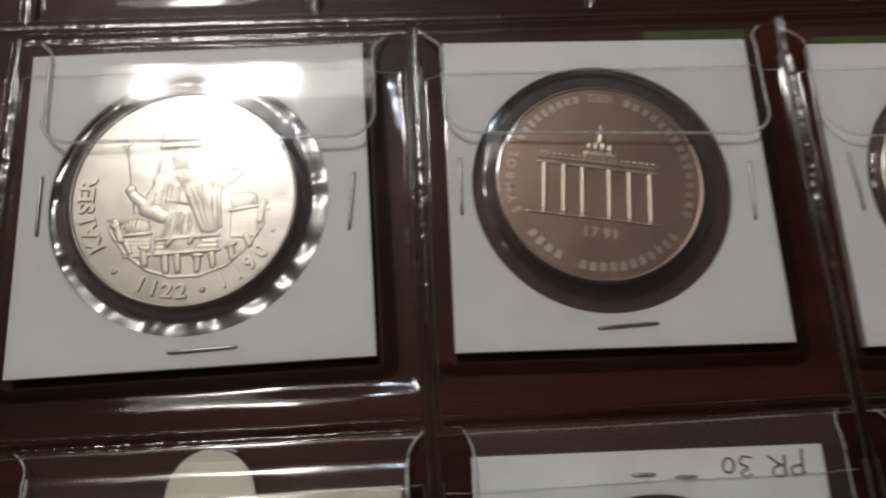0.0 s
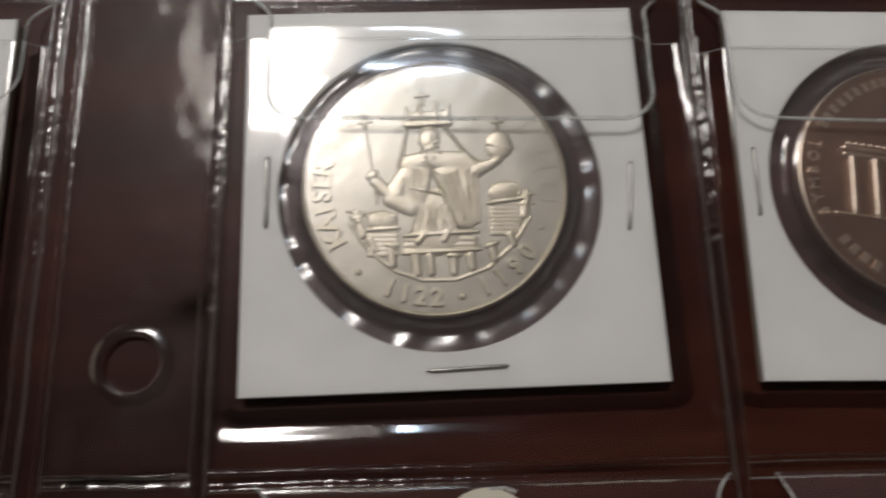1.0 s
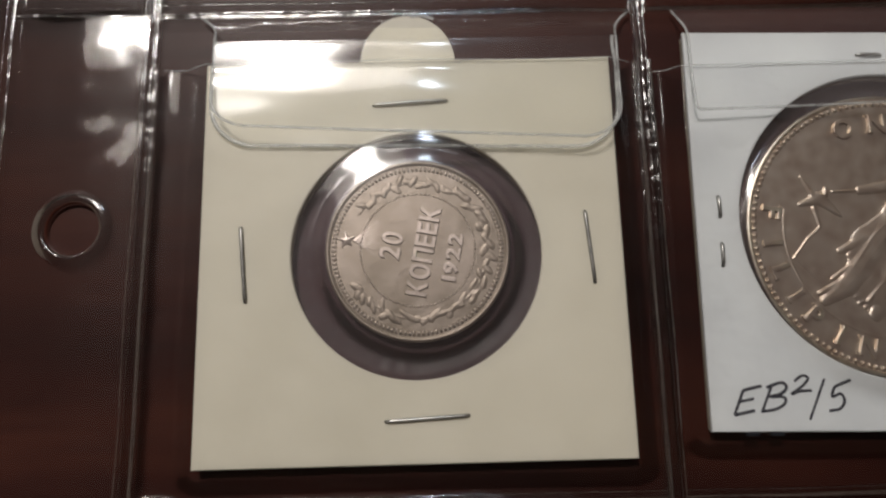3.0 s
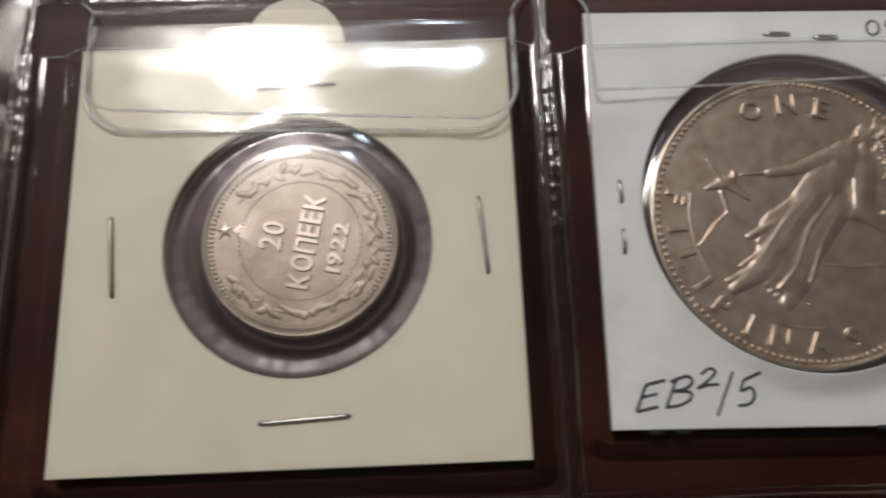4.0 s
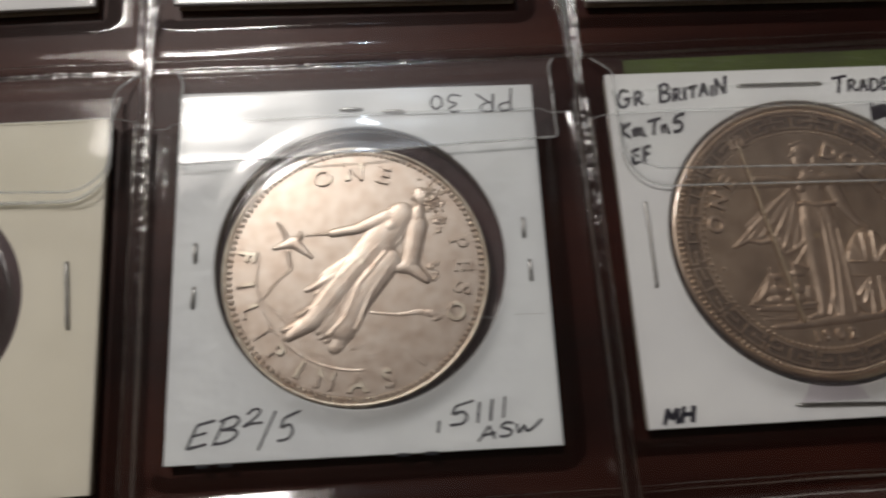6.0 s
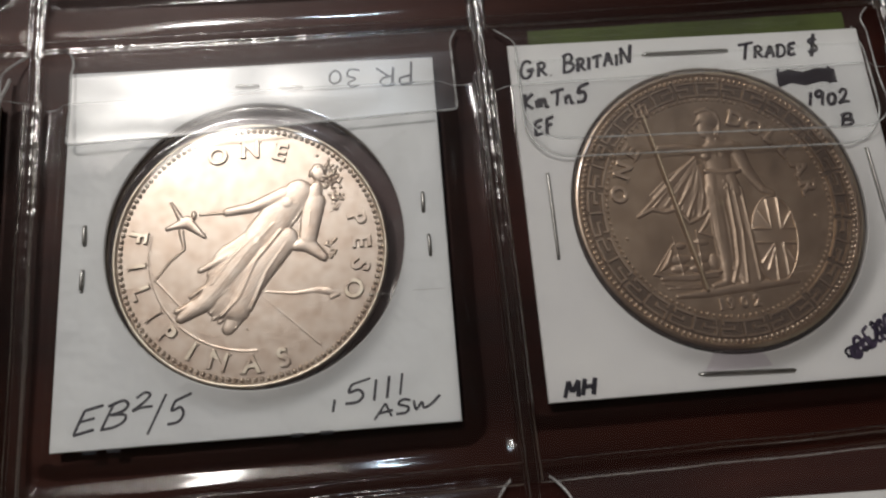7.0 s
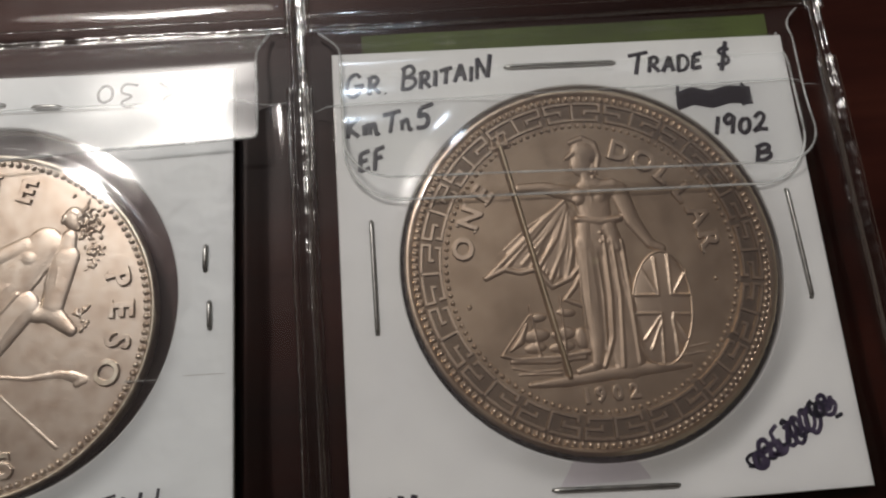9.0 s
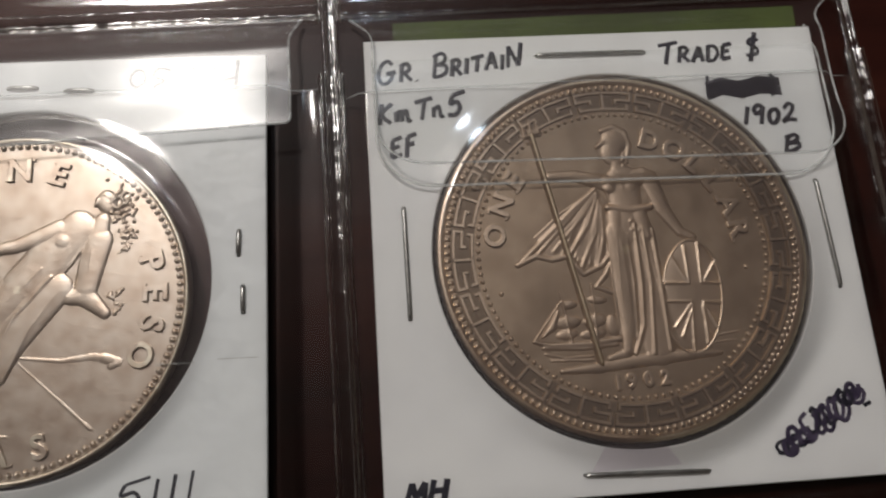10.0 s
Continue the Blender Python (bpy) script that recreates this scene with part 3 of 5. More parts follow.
flap(page, 1.9, 51.6, H0 - 0.6, 33.9, 33.3, 4.6, 1.3, 1.5, thick=0.3)
flap(page, 62.4, 113.2, H0 - 0.8, 33.4, 31.6, 4.6, 1.0, 2.5, thick=0.26)
flap(page, 121.6, 174.0, H0 - 1.2, 30.5, 29.5, 6.0, 1.0, 3.5)
flap(page, 4.1, 54.5, H1 - 0.6, -26.3, -28.4, 5.0, 1.6, 4.5)
# extra tongue: its edge stands in for the shadow line of the flap above
flap(page, 3.9, 54.3, H1 - 4.0, -28.1, -29.0, 5.6, 0.0, 4.7, 0.5, 0.3, 0.26)
flap(page, 63.6, 114.6, H1 - 0.6, -24.9, -23.5, 0.7, 0.5, 5.5, flare=1.2, mat=FLAP_DULL)
flap(page, 123.6, 174.6, H1 - 0.9, -29.3, -30.5, 5.2, 1.6, 6.5, thick=0.13)
# extra tongue again, added for the bright and dark band under the flap's edge
flap(page, 123.5, 173.6, H1 - 4.0, -31.2, -32.2, 6.0, 0.0, 6.7, 0.70, 0.3, 0.15)
flap(page, 3.0, 54.0, H2 - 0.6, -89.0, -89.5, 5.0, 1.2, 7.5)
flap(page, 63.5, 114.0, H2 - 0.6, -89.0, -89.5, 5.0, 1.2, 8.5)
flap(page, 123.5, 174.5, H2 - 0.6, -90.0, -90.5, 5.0, 1.2, 9.5)

left_page = thing("coin_page", "clear vinyl pocket page holding carded coins beside another page", "coin page", -60, -40, BACK_Z - 0.1)
left_page.matrix_world = pose(0, 0, 0)
back_sheet(left_page, -90.0, -24.6, H3, H0 + 1, 2.0)
for y in (H0, H1, H2):
    v, f = seam_geo(-88, y + 0.2, -25.6, y, 2.2, SEAM_Z + 0.1, 0.05, y * 0.19 + 2)
    finish("cross_weld", v, f, WELD, left_page)
v, f = seam_geo(-25.6, H3, -25.9, H0 + 0.8, 2.3, SEAM_Z, 0.05, 12.3)
finish("upright_weld", v, f, WELD, left_page)
pocket_front(left_page, -88.0, -26.0, H1, 46.0, G_CARD, G_COIN, 11.1)
pocket_front(left_page, -88.0, -26.0, H2, -17.0, H_CARD, H_COIN, 12.2)
flap(left_page, -82.0, -29.4, H0 - 0.6, 36.2, 36.2, 4.6, 0.8, 11.5)
flap(left_page, -82.0, -29.0, H1 - 0.6, -27.5, -27.5, 4.6, 0.8, 12.5)

far_page = thing("coin_page", "empty clear vinyl pocket page above the filled page", "coin page", 60, 100, BACK_Z - 0.1)
far_page.matrix_world = pose(0, 0, 0)
back_sheet(far_page, -60, 190, 55.2, 160, 3.0)
v, f = seam_geo(-60, 55.9, 190, 54.9, 1.8, SEAM_Z + 0.2, 0.22, 14.2)
finish("cross_weld", v, f, WELD, far_page, "stippled bottom weld")
for x in (-49.0, -3.5, 42.0, 87.6, 133.0, 178.5):
    v, f = seam_geo(x, 56.4, x - 2, 112, 1.8, SEAM_Z, 0.05, x * 0.23)
    finish("upright_weld", v, f, WELD, far_page)
    pocket_front(far_page, x, x + 45.5, 56.6, 108.0, None, None, x * 0.07 + 30)

# ---- card holders ----


def card_geo(w, h, wx, wy, wr, z0, z1, n=112, extra=0.0):
    """A square card with a round window."""
    angles = sorted([2 * math.pi * i / n for i in range(n)] + [math.atan2(sy * h / 2 - wy, sx * w / 2 - wx) % (2 * math.pi) for sx in (-1, 1) for sy in (-1, 1)])
    rings = []
    for kind in range(6):
        ring = []
        for a in angles:
            c, s = math.cos(a), math.sin(a)
            tx = ((w / 2 if c > 0 else -w / 2) - wx) / c if abs(c) > 1e-9 else 1e9
            ty = ((h / 2 if s > 0 else -h / 2) - wy) / s if abs(s) > 1e-9 else 1e9
            t = min(tx, ty)
            r, z = ((wr, z0), (wr, z1 - 0.10), (wr + 0.14, z1), (t - 0.12, z1), (t, z1 - 0.10), (t, z0))[kind]
            ring.append((wx + c * r, wy + s * r, z))
        rings.append(ring)
    verts = [p for ring in rings for p in ring]
    m = len(angles)
    faces = []
    for k in range(6):
        q = (k + 1) % 6
        for i in range(m):
            j = (i + 1) % m
            faces.append((k * m + i, q * m + i, q * m + j, k * m + j))
    return verts, faces


def film_geo(wx, wy, wr, cx, cy, cr, high, low, ripple, count, seed):
    n, rings = 300, 30
    verts, faces = [], []
    for j in range(rings + 1):
        r = wr * (0.02 + 0.98 * j / rings)
        for i in range(n):
            a = 2 * math.pi * i / n
            x, y = wx + r * math.cos(a), wy + r * math.sin(a)
            d = math.hypot(x - cx, y - cy)
            t = min(1.0, max(0.0, (d - cr) / max(0.3, wr - cr)))
            dip = low - 0.32
            z = high + (dip - high) * smooth01(t / 0.45) if t < 0.45 else dip + (low - dip) * (t - 0.45) / 0.55
            strength = max(0.0, 0.55 + 0.9 * wobble(3 * math.cos(a), 3 * math.sin(a), 1.0, seed))
            z += ripple * strength * 4 * t * (1 - 0.85 * t) * math.sin(count * a + 3.5 * wobble(x, y, 7.0, seed + 1))
            z += 0.03 * wobble(x, y, 5.0, seed + 2)
            verts.append((x, y, z))
    for j in range(rings):
        for i in range(n):
            k = (i + 1) % n
            faces.append((j * n + i, (j + 1) * n + i, (j + 1) * n + k, j * n + k))
    return verts, faces


def staple_geo(x0, y0, x1, y1, z, r=0.24):
    """A wire staple lying on the card, its ends bent down into it."""
    dx, dy = x1 - x0, y1 - y0
    n = math.hypot(dx, dy)
    dx, dy = dx / n, dy / n
    pts = [(x0, y0, z - 0.4), (x0, y0, z + 0.05), (x0 + dx * 0.18, y0 + dy * 0.18, z + 0.19), (x0 + dx * 0.5, y0 + dy * 0.5, z + 0.23)]
    pts += [(x0 + dx * n * k, y0 + dy * n * k, z + 0.23 + 0.04 * math.sin(math.pi * k)) for k in (0.25, 0.5, 0.75)]
    pts += [(x1 - dx * 0.5, y1 - dy * 0.5, z + 0.23), (x1 - dx * 0.18, y1 - dy * 0.18, z + 0.19), (x1, y1, z + 0.05), (x1, y1, z - 0.4)]
    return tube_geo(pts, r, 8, flat=0.8)


TOP = -BACK_Z  # height of the card's face over its base


def inside(card, x, y):
    c, s = math.cos(radians(card[4])), math.sin(radians(card[4]))
    dx, dy = x - card[0], y - card[1]
    return dx * c + dy * s, -dx * s + dy * c


def holder(label, card, win, coin, mat, staples, steel=STEEL, ripple=0.15, count=26, seed=0.0, high=0.75, film=None, back=None):
    ob = thing("coin_holder", label, "coin holder", card[0], card[1], BACK_Z, card[4], "carded coins in the page")
    wx, wy = inside(card, win[0], win[1])
    cx, cy = inside(card, coin[0], coin[1])
    v, f = card_geo(card[2], card[3], wx, wy, win[2], TOP - 0.5, TOP)
    finish("front_card", v, f, mat, ob, smooth=False)
    v, f = card_geo(card[2] - 0.5, card[3] - 0.3, wx + 0.1, wy - 0.2, win[2] + 0.2, 0.0, 0.5)
    finish("back_card", v, f, CARD_EDGE, ob, smooth=False)
    part("folded_spine", box_bm(-card[2] / 2 + 0.2, card[2] / 2 - 0.2, card[3] / 2 - 0.55, card[3] / 2 - 0.15, 0.45, TOP - 0.45, 0.1), mat, ob)
    v, f = film_geo(wx, wy, win[2] + 0.15, cx, cy, coin[2], TOP + high, TOP - 0.52, ripple, count, seed)
    finish("film_window", v, f, film or FILM, ob, "crinkled clear film over the coin")
    v, f = lathe_geo([(0.02, 0.03), (win[2] * 0.5, 0.05), (win[2] + 0.15, 0.03)], 96)
    finish("back_film", [(x + wx, y + wy, h) for x, y, h in v], f, back or BACK_FILM, ob, "clear film behind the coin")
    for x0, y0, x1, y1 in staples:
        a, b = inside(card, x0, y0), inside(card, x1, y1)
        v, f = staple_geo(*a, *b, TOP)
        finish("staple", v, f, steel, ob, "thin wire staple")
    return ob


def pen(ob, card, points, width, mat=INK, name="pen_stroke"):
    pts = [(*inside(card, x, y), TOP + 0.01) for x, y in points]
    v, f = tube_geo(pts, width / 2, 6, flat=0.12)
    finish(name, v, f, mat, ob, smooth=False)


def crease(ob, card, x0, y0, x1, y1, width=0.12):
    a, b = inside(card, x0, y0), inside(card, x1, y1)
    pts = [(a[0] + (b[0] - a[0]) * k, a[1] + (b[1] - a[1]) * k, TOP + 0.01) for k in steps(0, 1, 8)]
    v, f = tube_geo(pts, width / 2, 6, flat=0.3)
    finish("crease", v, f, CREASE, ob, smooth=False)


ha = holder("white card coin holder stapled round a bright silver medal", A_CARD, A_WIN, A_COIN, CARD,
            [(2.15, 29.4, 2.2, 20.3), (48.2, 28.2, 47.3, 19.4), (21.9, 2.4, 31.2, 2.8)], ripple=0.19, count=20, seed=1.0, high=0.82, film=WRINKLED)
hb = holder("white card coin holder with a coin showing a gate", B_CARD, B_WIN, B_COIN, CARD,
            [(64.3, 29.9, 64.1, 21.0), (109.2, 27.6, 108.5, 18.3), (82.7, 2.9, 91.4, 3.2)], ripple=0.10, count=24, seed=2.0, high=0.36)
hf = holder("white card coin holder with a shiny coin in a wrinkled window", F_CARD, F_WIN, F_COIN, CARD,
            [(125.2, 28.4, 125.6, 19.0), (168.8, 27.0, 168.4, 18.0), (142.5, 0.8, 151.5, 0.6)], ripple=0.12, count=34, seed=3.0)
hc = holder("cream card coin holder with a rounded pull tab and four staples", C_CARD, C_WIN, C_COIN, CREAM,
            [(24.0, -23.0, 33.0, -22.5), (8.0, -38.3, 8.8, -47.3), (49.4, -37.1, 50.1, -45.8), (25.3, -61.3, 34.7, -60.8)], ripple=0.008, count=40, seed=4.0, high=0.12, film=VEILED_FILM, back=HAZY_FILM)
hd = holder("cool white card coin holder with handwritten notes and back-to-front staples", D_CARD, D_WIN, D_COIN, CARD_BLUE,
            [(65.7, -35.6, 65.7, -38.1), (65.6, -41.4, 65.5, -44.1), (108.9, -34.5, 108.8, -37.1), (109.2, -40.3, 109.2, -43.0),
             (85.1, -17.4, 88.0, -17.5), (91.0, -18.0, 93.8, -18.1)], ripple=0.03, count=20, seed=5.0, high=-0.22)
he = holder("white card coin holder with black marker notes and a scribble", E_CARD, E_WIN, E_COIN, CARD,
            [(141.7, -16.5, 153.9, -16.7), (125.8, -33.2, 125.7, -44.9), (170.5, -32.9, 170.8, -44.7), (141.5, -61.2, 153.7, -61.8)], ripple=0.0, count=20, seed=6.0, high=0.36)
hg = holder("white card coin holder with brassy staples and a bronze coin", G_CARD, G_WIN, G_COIN, CARD,
            [(-35.4, 29.6, -35.2, 26.9), (-35.2, 23.4, -35.1, 20.5), (-77.0, 29.0, -77.0, 26.4), (-77.0, 23.0, -77.0, 20.4)], BRASS, ripple=0.1, count=22, seed=7.0)
hh = holder("cream card coin holder with a doubled card edge", H_CARD, H_WIN, H_COIN, CREAM, [(-61.0, -62.0, -52.0, -62.0)], ripple=0.1, count=22, seed=8.0)
hi = holder("white card coin holder in the lowest visible row", I_CARD, I_WIN, I_COIN, CARD, [(140.5, -79.6, 149.5, -80.0)], ripple=0.1, count=22, seed=9.0)
part("inner_card", box_bm(-H_CARD[2] / 2, H_CARD[2] / 2 - 1.4, -10, H_CARD[3] / 2 - 0.9, TOP + 0.02, TOP + 0.42, 0.08), CREAM, hh, "second cream card lying on the first")

# cream pull tab above the cream card, half round, with a folded grey crease
bm = bmesh.new()
ring = [(5.95 * math.cos(w) - 0.1, 24.3 + (6.3 if math.sin(w) > 0 else 0.5) * math.sin(w) * 1.02, 0) for w in steps(0, 2 * math.pi * 63 / 64, 63)]
low = [bm.verts.new((x, y, TOP - 0.42)) for x, y, _ in ring]
high = [bm.verts.new((x, y, TOP - 0.02)) for x, y, _ in ring]
bm.faces.new(high)
bm.faces.new(low[::-1])
for i in range(64):
    j = (i + 1) % 64
    bm.faces.new((low[i], low[j], high[j], high[i]))
part("pull_tab", bm, CREAM, hc, "half-round cream pull tab")
pen(hc, C_CARD, [(28.6, -11.0), (30.2, -10.9), (31.6, -11.4)], 0.35, CREASE, "crease")
crease(hc, C_CARD, 23.0, -17.3, 35.0, -17.4, 0.10)

# handwritten characters: pen strokes in a box one cap high
GLYPHS = {}


def glyph(ch, wide, *strokes):
    GLYPHS[ch] = (wide, strokes)


glyph("G", 0.95, [(0.72, 0.82), (0.5, 1), (0.2, 0.85), (0.04, 0.45), (0.14, 0.08), (0.42, 0), (0.68, 0.2), (0.7, 0.42)], [(0.42, 0.42), (0.9, 0.46)])
glyph("R", 0.75, [(0.14, 1), (0.05, 0)], [(0.0, 0.9), (0.4, 1.02), (0.62, 0.8), (0.45, 0.55), (0.12, 0.48)], [(0.25, 0.5), (0.75, 0)])
glyph("B", 0.72, [(0.16, 1), (0.02, -0.05)], [(0.0, 0.88), (0.42, 1.02), (0.62, 0.82), (0.5, 0.6), (0.15, 0.52)], [(0.15, 0.52), (0.6, 0.45), (0.66, 0.2), (0.4, 0.02), (0.02, 0)])
glyph("I", 0.28, [(0.2, 0.95), (0.1, 0)])
glyph("T", 0.8, [(0, 0.88), (0.9, 1)], [(0.5, 0.95), (0.35, 0)])
glyph("A", 0.75, [(0, 0), (0.45, 1)], [(0.45, 1), (0.7, 0)], [(0.15, 0.38), (0.75, 0.42)])
glyph("N", 0.85, [(0.05, 0), (0.12, 1)], [(0.12, 1), (0.6, 0.02)], [(0.6, 0.02), (0.8, 1.1)])
glyph("D", 0.78, [(0.12, 1), (0.06, 0)], [(0, 0.95), (0.5, 0.95), (0.72, 0.5), (0.5, 0.08), (0.02, 0)])
glyph("E", 0.68, [(0.65, 1), (0.12, 0.9)], [(0.12, 0.9), (0.02, 0)], [(0.02, 0), (0.6, 0.1)], [(0.08, 0.48), (0.5, 0.55)])
glyph("F", 0.68, [(0.65, 1.02), (0.15, 0.92)], [(0.15, 0.92), (0.02, -0.1)], [(0.1, 0.5), (0.5, 0.55)])
glyph("$", 0.7, [(0.6, 0.8), (0.3, 0.9), (0.1, 0.7), (0.5, 0.45), (0.5, 0.15), (0, 0.1)], [(0.45, 1.2), (0.2, -0.2)])
glyph("K", 0.72, [(0.15, 1), (0.05, 0)], [(0.65, 0.95), (0.15, 0.5), (0.6, 0)])
glyph("M", 0.85, [(0, 0), (0.14, 1)], [(0.14, 1), (0.4, 0.3)], [(0.4, 0.3), (0.72, 1)], [(0.72, 1), (0.76, 0)])
glyph("H", 0.75, [(0.1, 1), (0.02, 0)], [(0.65, 1), (0.6, 0)], [(0.05, 0.5), (0.62, 0.52)])
glyph("m", 0.75, [(0, 0.5), (0.02, 0)], [(0.02, 0.3), (0.2, 0.5), (0.28, 0)], [(0.28, 0.3), (0.48, 0.5), (0.58, 0), (0.72, 0.06)])
glyph("n", 0.55, [(0, 0.5), (0.02, 0)], [(0.02, 0.3), (0.25, 0.5), (0.35, 0), (0.5, 0.06)])
glyph("5", 0.7, [(0.85, 1.06), (0.25, 0.92)], [(0.25, 0.92), (0.14, 0.55), (0.45, 0.6), (0.58, 0.3), (0.4, 0.02), (0, 0.03)])
glyph("1", 0.26, [(0.18, 1), (0.06, 0)])
glyph("9", 0.58, [(0.5, 0.8), (0.3, 1), (0.08, 0.8), (0.2, 0.55), (0.5, 0.75)], [(0.52, 0.9), (0.4, 0)])
glyph("0", 0.62, [(0.35, 0.8), (0.1, 0.6), (0.08, 0.2), (0.3, 0), (0.52, 0.25), (0.52, 0.62), (0.35, 0.8)])
glyph("2", 0.62, [(0.05, 0.75), (0.3, 1), (0.52, 0.8), (0.35, 0.4), (0, 0.03), (0.3, 0.12), (0.7, 0.06)])
glyph("3", 0.6, [(0.05, 0.9), (0.35, 1), (0.5, 0.78), (0.2, 0.55), (0.52, 0.35), (0.4, 0.02), (0, 0.1)])
glyph("S", 0.6, [(0.6, 0.85), (0.3, 1), (0.1, 0.75), (0.5, 0.4), (0.4, 0.05), (0, 0.1)])
glyph("W", 1.1, [(0, 0.8), (0.1, 0.1), (0.35, 0.55), (0.45, 0.1), (0.8, 0.3), (1.15, 0.8)])
glyph("P", 0.62, [(0.15, 1), (0.05, -0.25)], [(0.0, 0.9), (0.5, 1), (0.55, 0.65), (0.1, 0.5)])
glyph("/", 0.5, [(0.55, 1.15), (0, -0.2)])
glyph(".", 0.3, [(0.1, 0.06), (0.16, 0)])
glyph(",", 0.3, [(0.14, 0.3), (0.06, -0.25)])
glyph(" ", 0.4)


def rounded(points, n=5):
    """A smooth line through the given points."""
    if len(points) < 3:
        return [(points[0][0] + (points[1][0] - points[0][0]) * k / n, points[0][1] + (points[1][1] - points[0][1]) * k / n) for k in range(n + 1)]
    ext = [points[0]] + list(points) + [points[-1]]
    out = []
    for a, b, c, d in zip(ext, ext[1:], ext[2:], ext[3:]):
        for k in range(n):
            t = k / n
            out.append(tuple(0.5 * (2 * b[i] + (c[i] - a[i]) * t + (2 * a[i] - 5 * b[i] + 4 * c[i] - d[i]) * t * t + (3 * b[i] - a[i] - 3 * c[i] + d[i]) * t ** 3) for i in (0, 1)))
    return out + [points[-1]]


def scrawl(ob, card, text, x, y, x1, y1, cap, width, mat=INK, slant=0.16, small=()):
    """Words written with a pen from (x, y) to (x1, y1) on a card."""
    pen_rng = random.Random(text)
    lines, at = [], 0.0
    for i, ch in enumerate(text):
        wide, strokes = GLYPHS[ch]
        k = (0.74 if i in small else 1.0) * pen_rng.uniform(0.93, 1.07)
        lift = pen_rng.uniform(-0.05, 0.05)
        for stroke in strokes:
            lines.append([(at + k * px + slant * k * py, lift + k * py) for px, py in rounded(stroke)])
        at += k * wide + 0.14
    lo, hi = min(p[0] for q in lines for p in q), max(p[0] for q in lines for p in q)
    length = math.hypot(x1 - x, y1 - y)
    ux, uy = (x1 - x) / length, (y1 - y) / length
    pieces = []
    for q in lines:
        pts = []
        for px, py in q:
            a, b = (px - lo) / (hi - lo) * length, py * cap
            pts.append((*inside(card, x + ux * a - uy * b, y + uy * a + ux * b), TOP + 0.012))
        pieces.append(tube_geo(pts, width / 2 * pen_rng.uniform(0.85, 1.12), 6, flat=0.1))
    v, f = joined(pieces)
    finish("handwriting", v, f, mat, ob, smooth=False)


# notes on the white card of the large toned coin
write_jobs = [
    ("GR. BRITAIN", 124.2, -19.1, 140.4, -17.6, 2.7, (1, 2, 5, 6, 7, 8, 9)), ("KmTn5", 123.9, -23.8, 133.6, -22.9, 2.5, ()), ("EF", 125.0, -27.7, 128.1, -27.2, 2.1, ()),
    ("TRADE $", 155.7, -18.2, 167.4, -18.0, 2.6, (1, 2, 3, 4)), ("1902", 164.1, -26.1, 170.0, -25.9, 2.2, ()), ("B", 168.0, -29.4, 169.8, -29.2, 1.8, ()), ("MH", 124.1, -62.5, 128.2, -62.5, 1.9, ()),
]
for words, x, y, x1, y1, cap, low_ones in write_jobs:
    scrawl(he, E_CARD, words, x, y, x1, y1, cap, 0.62 if words == "MH" else 0.50, small=low_ones)
for k in range(7):
    y = -20.7 - 0.28 * k
    pen(he, E_CARD, [(160.3 + 0.25 * (k % 3), y - 0.3), (162.2, y + 0.25), (164.2, y - 0.3), (166.4, y + 0.2), (168.9 - 0.4 * (k % 2), y - 0.1)], 0.5, INK, "struck_out_word")
pen(he, E_CARD, [(160.7, -20.0), (160.4, -22.4)], 0.4, INK, "struck_out_word")
pen(he, E_CARD, [(167.9, -20.1), (168.7, -21.0), (167.9, -21.6), (168.6, -22.3), (167.6, -22.7)], 0.4, INK, "struck_out_word")
rng = random.Random(12)
for k in range(15):
    cx, cy = 161.2 + 0.62 * k, -60.2 + 0.34 * k + rng.uniform(-0.5, 0.5)
    tall = 1.5 if 4 < k < 12 else 0.9
    start, turn = rng.uniform(0, 6.3), rng.uniform(5.0, 9.0)
    loop = [(cx + rng.uniform(0.45, 0.8) * math.cos(start + w) + 0.08 * w, cy + rng.uniform(0.6, 0.9) * tall * math.sin(start + w)) for w in steps(0, turn, 9)]
    pen(he, E_CARD, rounded(loop, 4), rng.uniform(0.34, 0.56), INK_PURPLE if k % 3 else INK, "scribble")
pen(he, E_CARD, [(170.6, -56.9), (171.4, -56.6)], 0.4, INK, "scribble")

# thin hazy strip standing in for the grey shade of a dent
v, f = grid_geo(steps(0, 1, 6), steps(0, 1, 3), lambda x, y: 0.0)
v = [(*inside(E_CARD, 142.2 + 9.0 * x + 1.6 * y * (1 - 2 * x), -61.0 + 2.4 * y), TOP + 0.02 + 0.12 * y) for x, y, _ in v]
finish("dent_shade", v, f, HAZY_FILM, he, "thin hazy strip standing in for a dent's grey shade above the staple")

# notes on the cool white card
scrawl(hd, D_CARD, "EB", 65.1, -61.4, 71.6, -60.9, 2.9, 0.34, INK_THIN, 0.3)
scrawl(hd, D_CARD, "2", 71.9, -59.3, 74.3, -59.0, 1.9, 0.34, INK_THIN, 0.2)
scrawl(hd, D_CARD, "/5", 73.6, -61.6, 79.4, -60.6, 2.9, 0.34, INK_THIN, 0.2)
scrawl(hd, D_CARD, ",5111", 95.6, -61.0, 104.6, -60.2, 2.6, 0.32, INK_THIN, 0.05)
scrawl(hd, D_CARD, "ASW", 100.6, -63.0, 108.9, -62.0, 1.6, 0.32, INK_THIN, 0.1)
scrawl(hd, D_CARD, "PR 30", 109.2, -15.9, 97.7, -15.8, 2.6, 0.34, INK_THIN, 0.0)
crease(hd, D_CARD, 63.7, -18.3, 111.4, -18.9, 0.10)
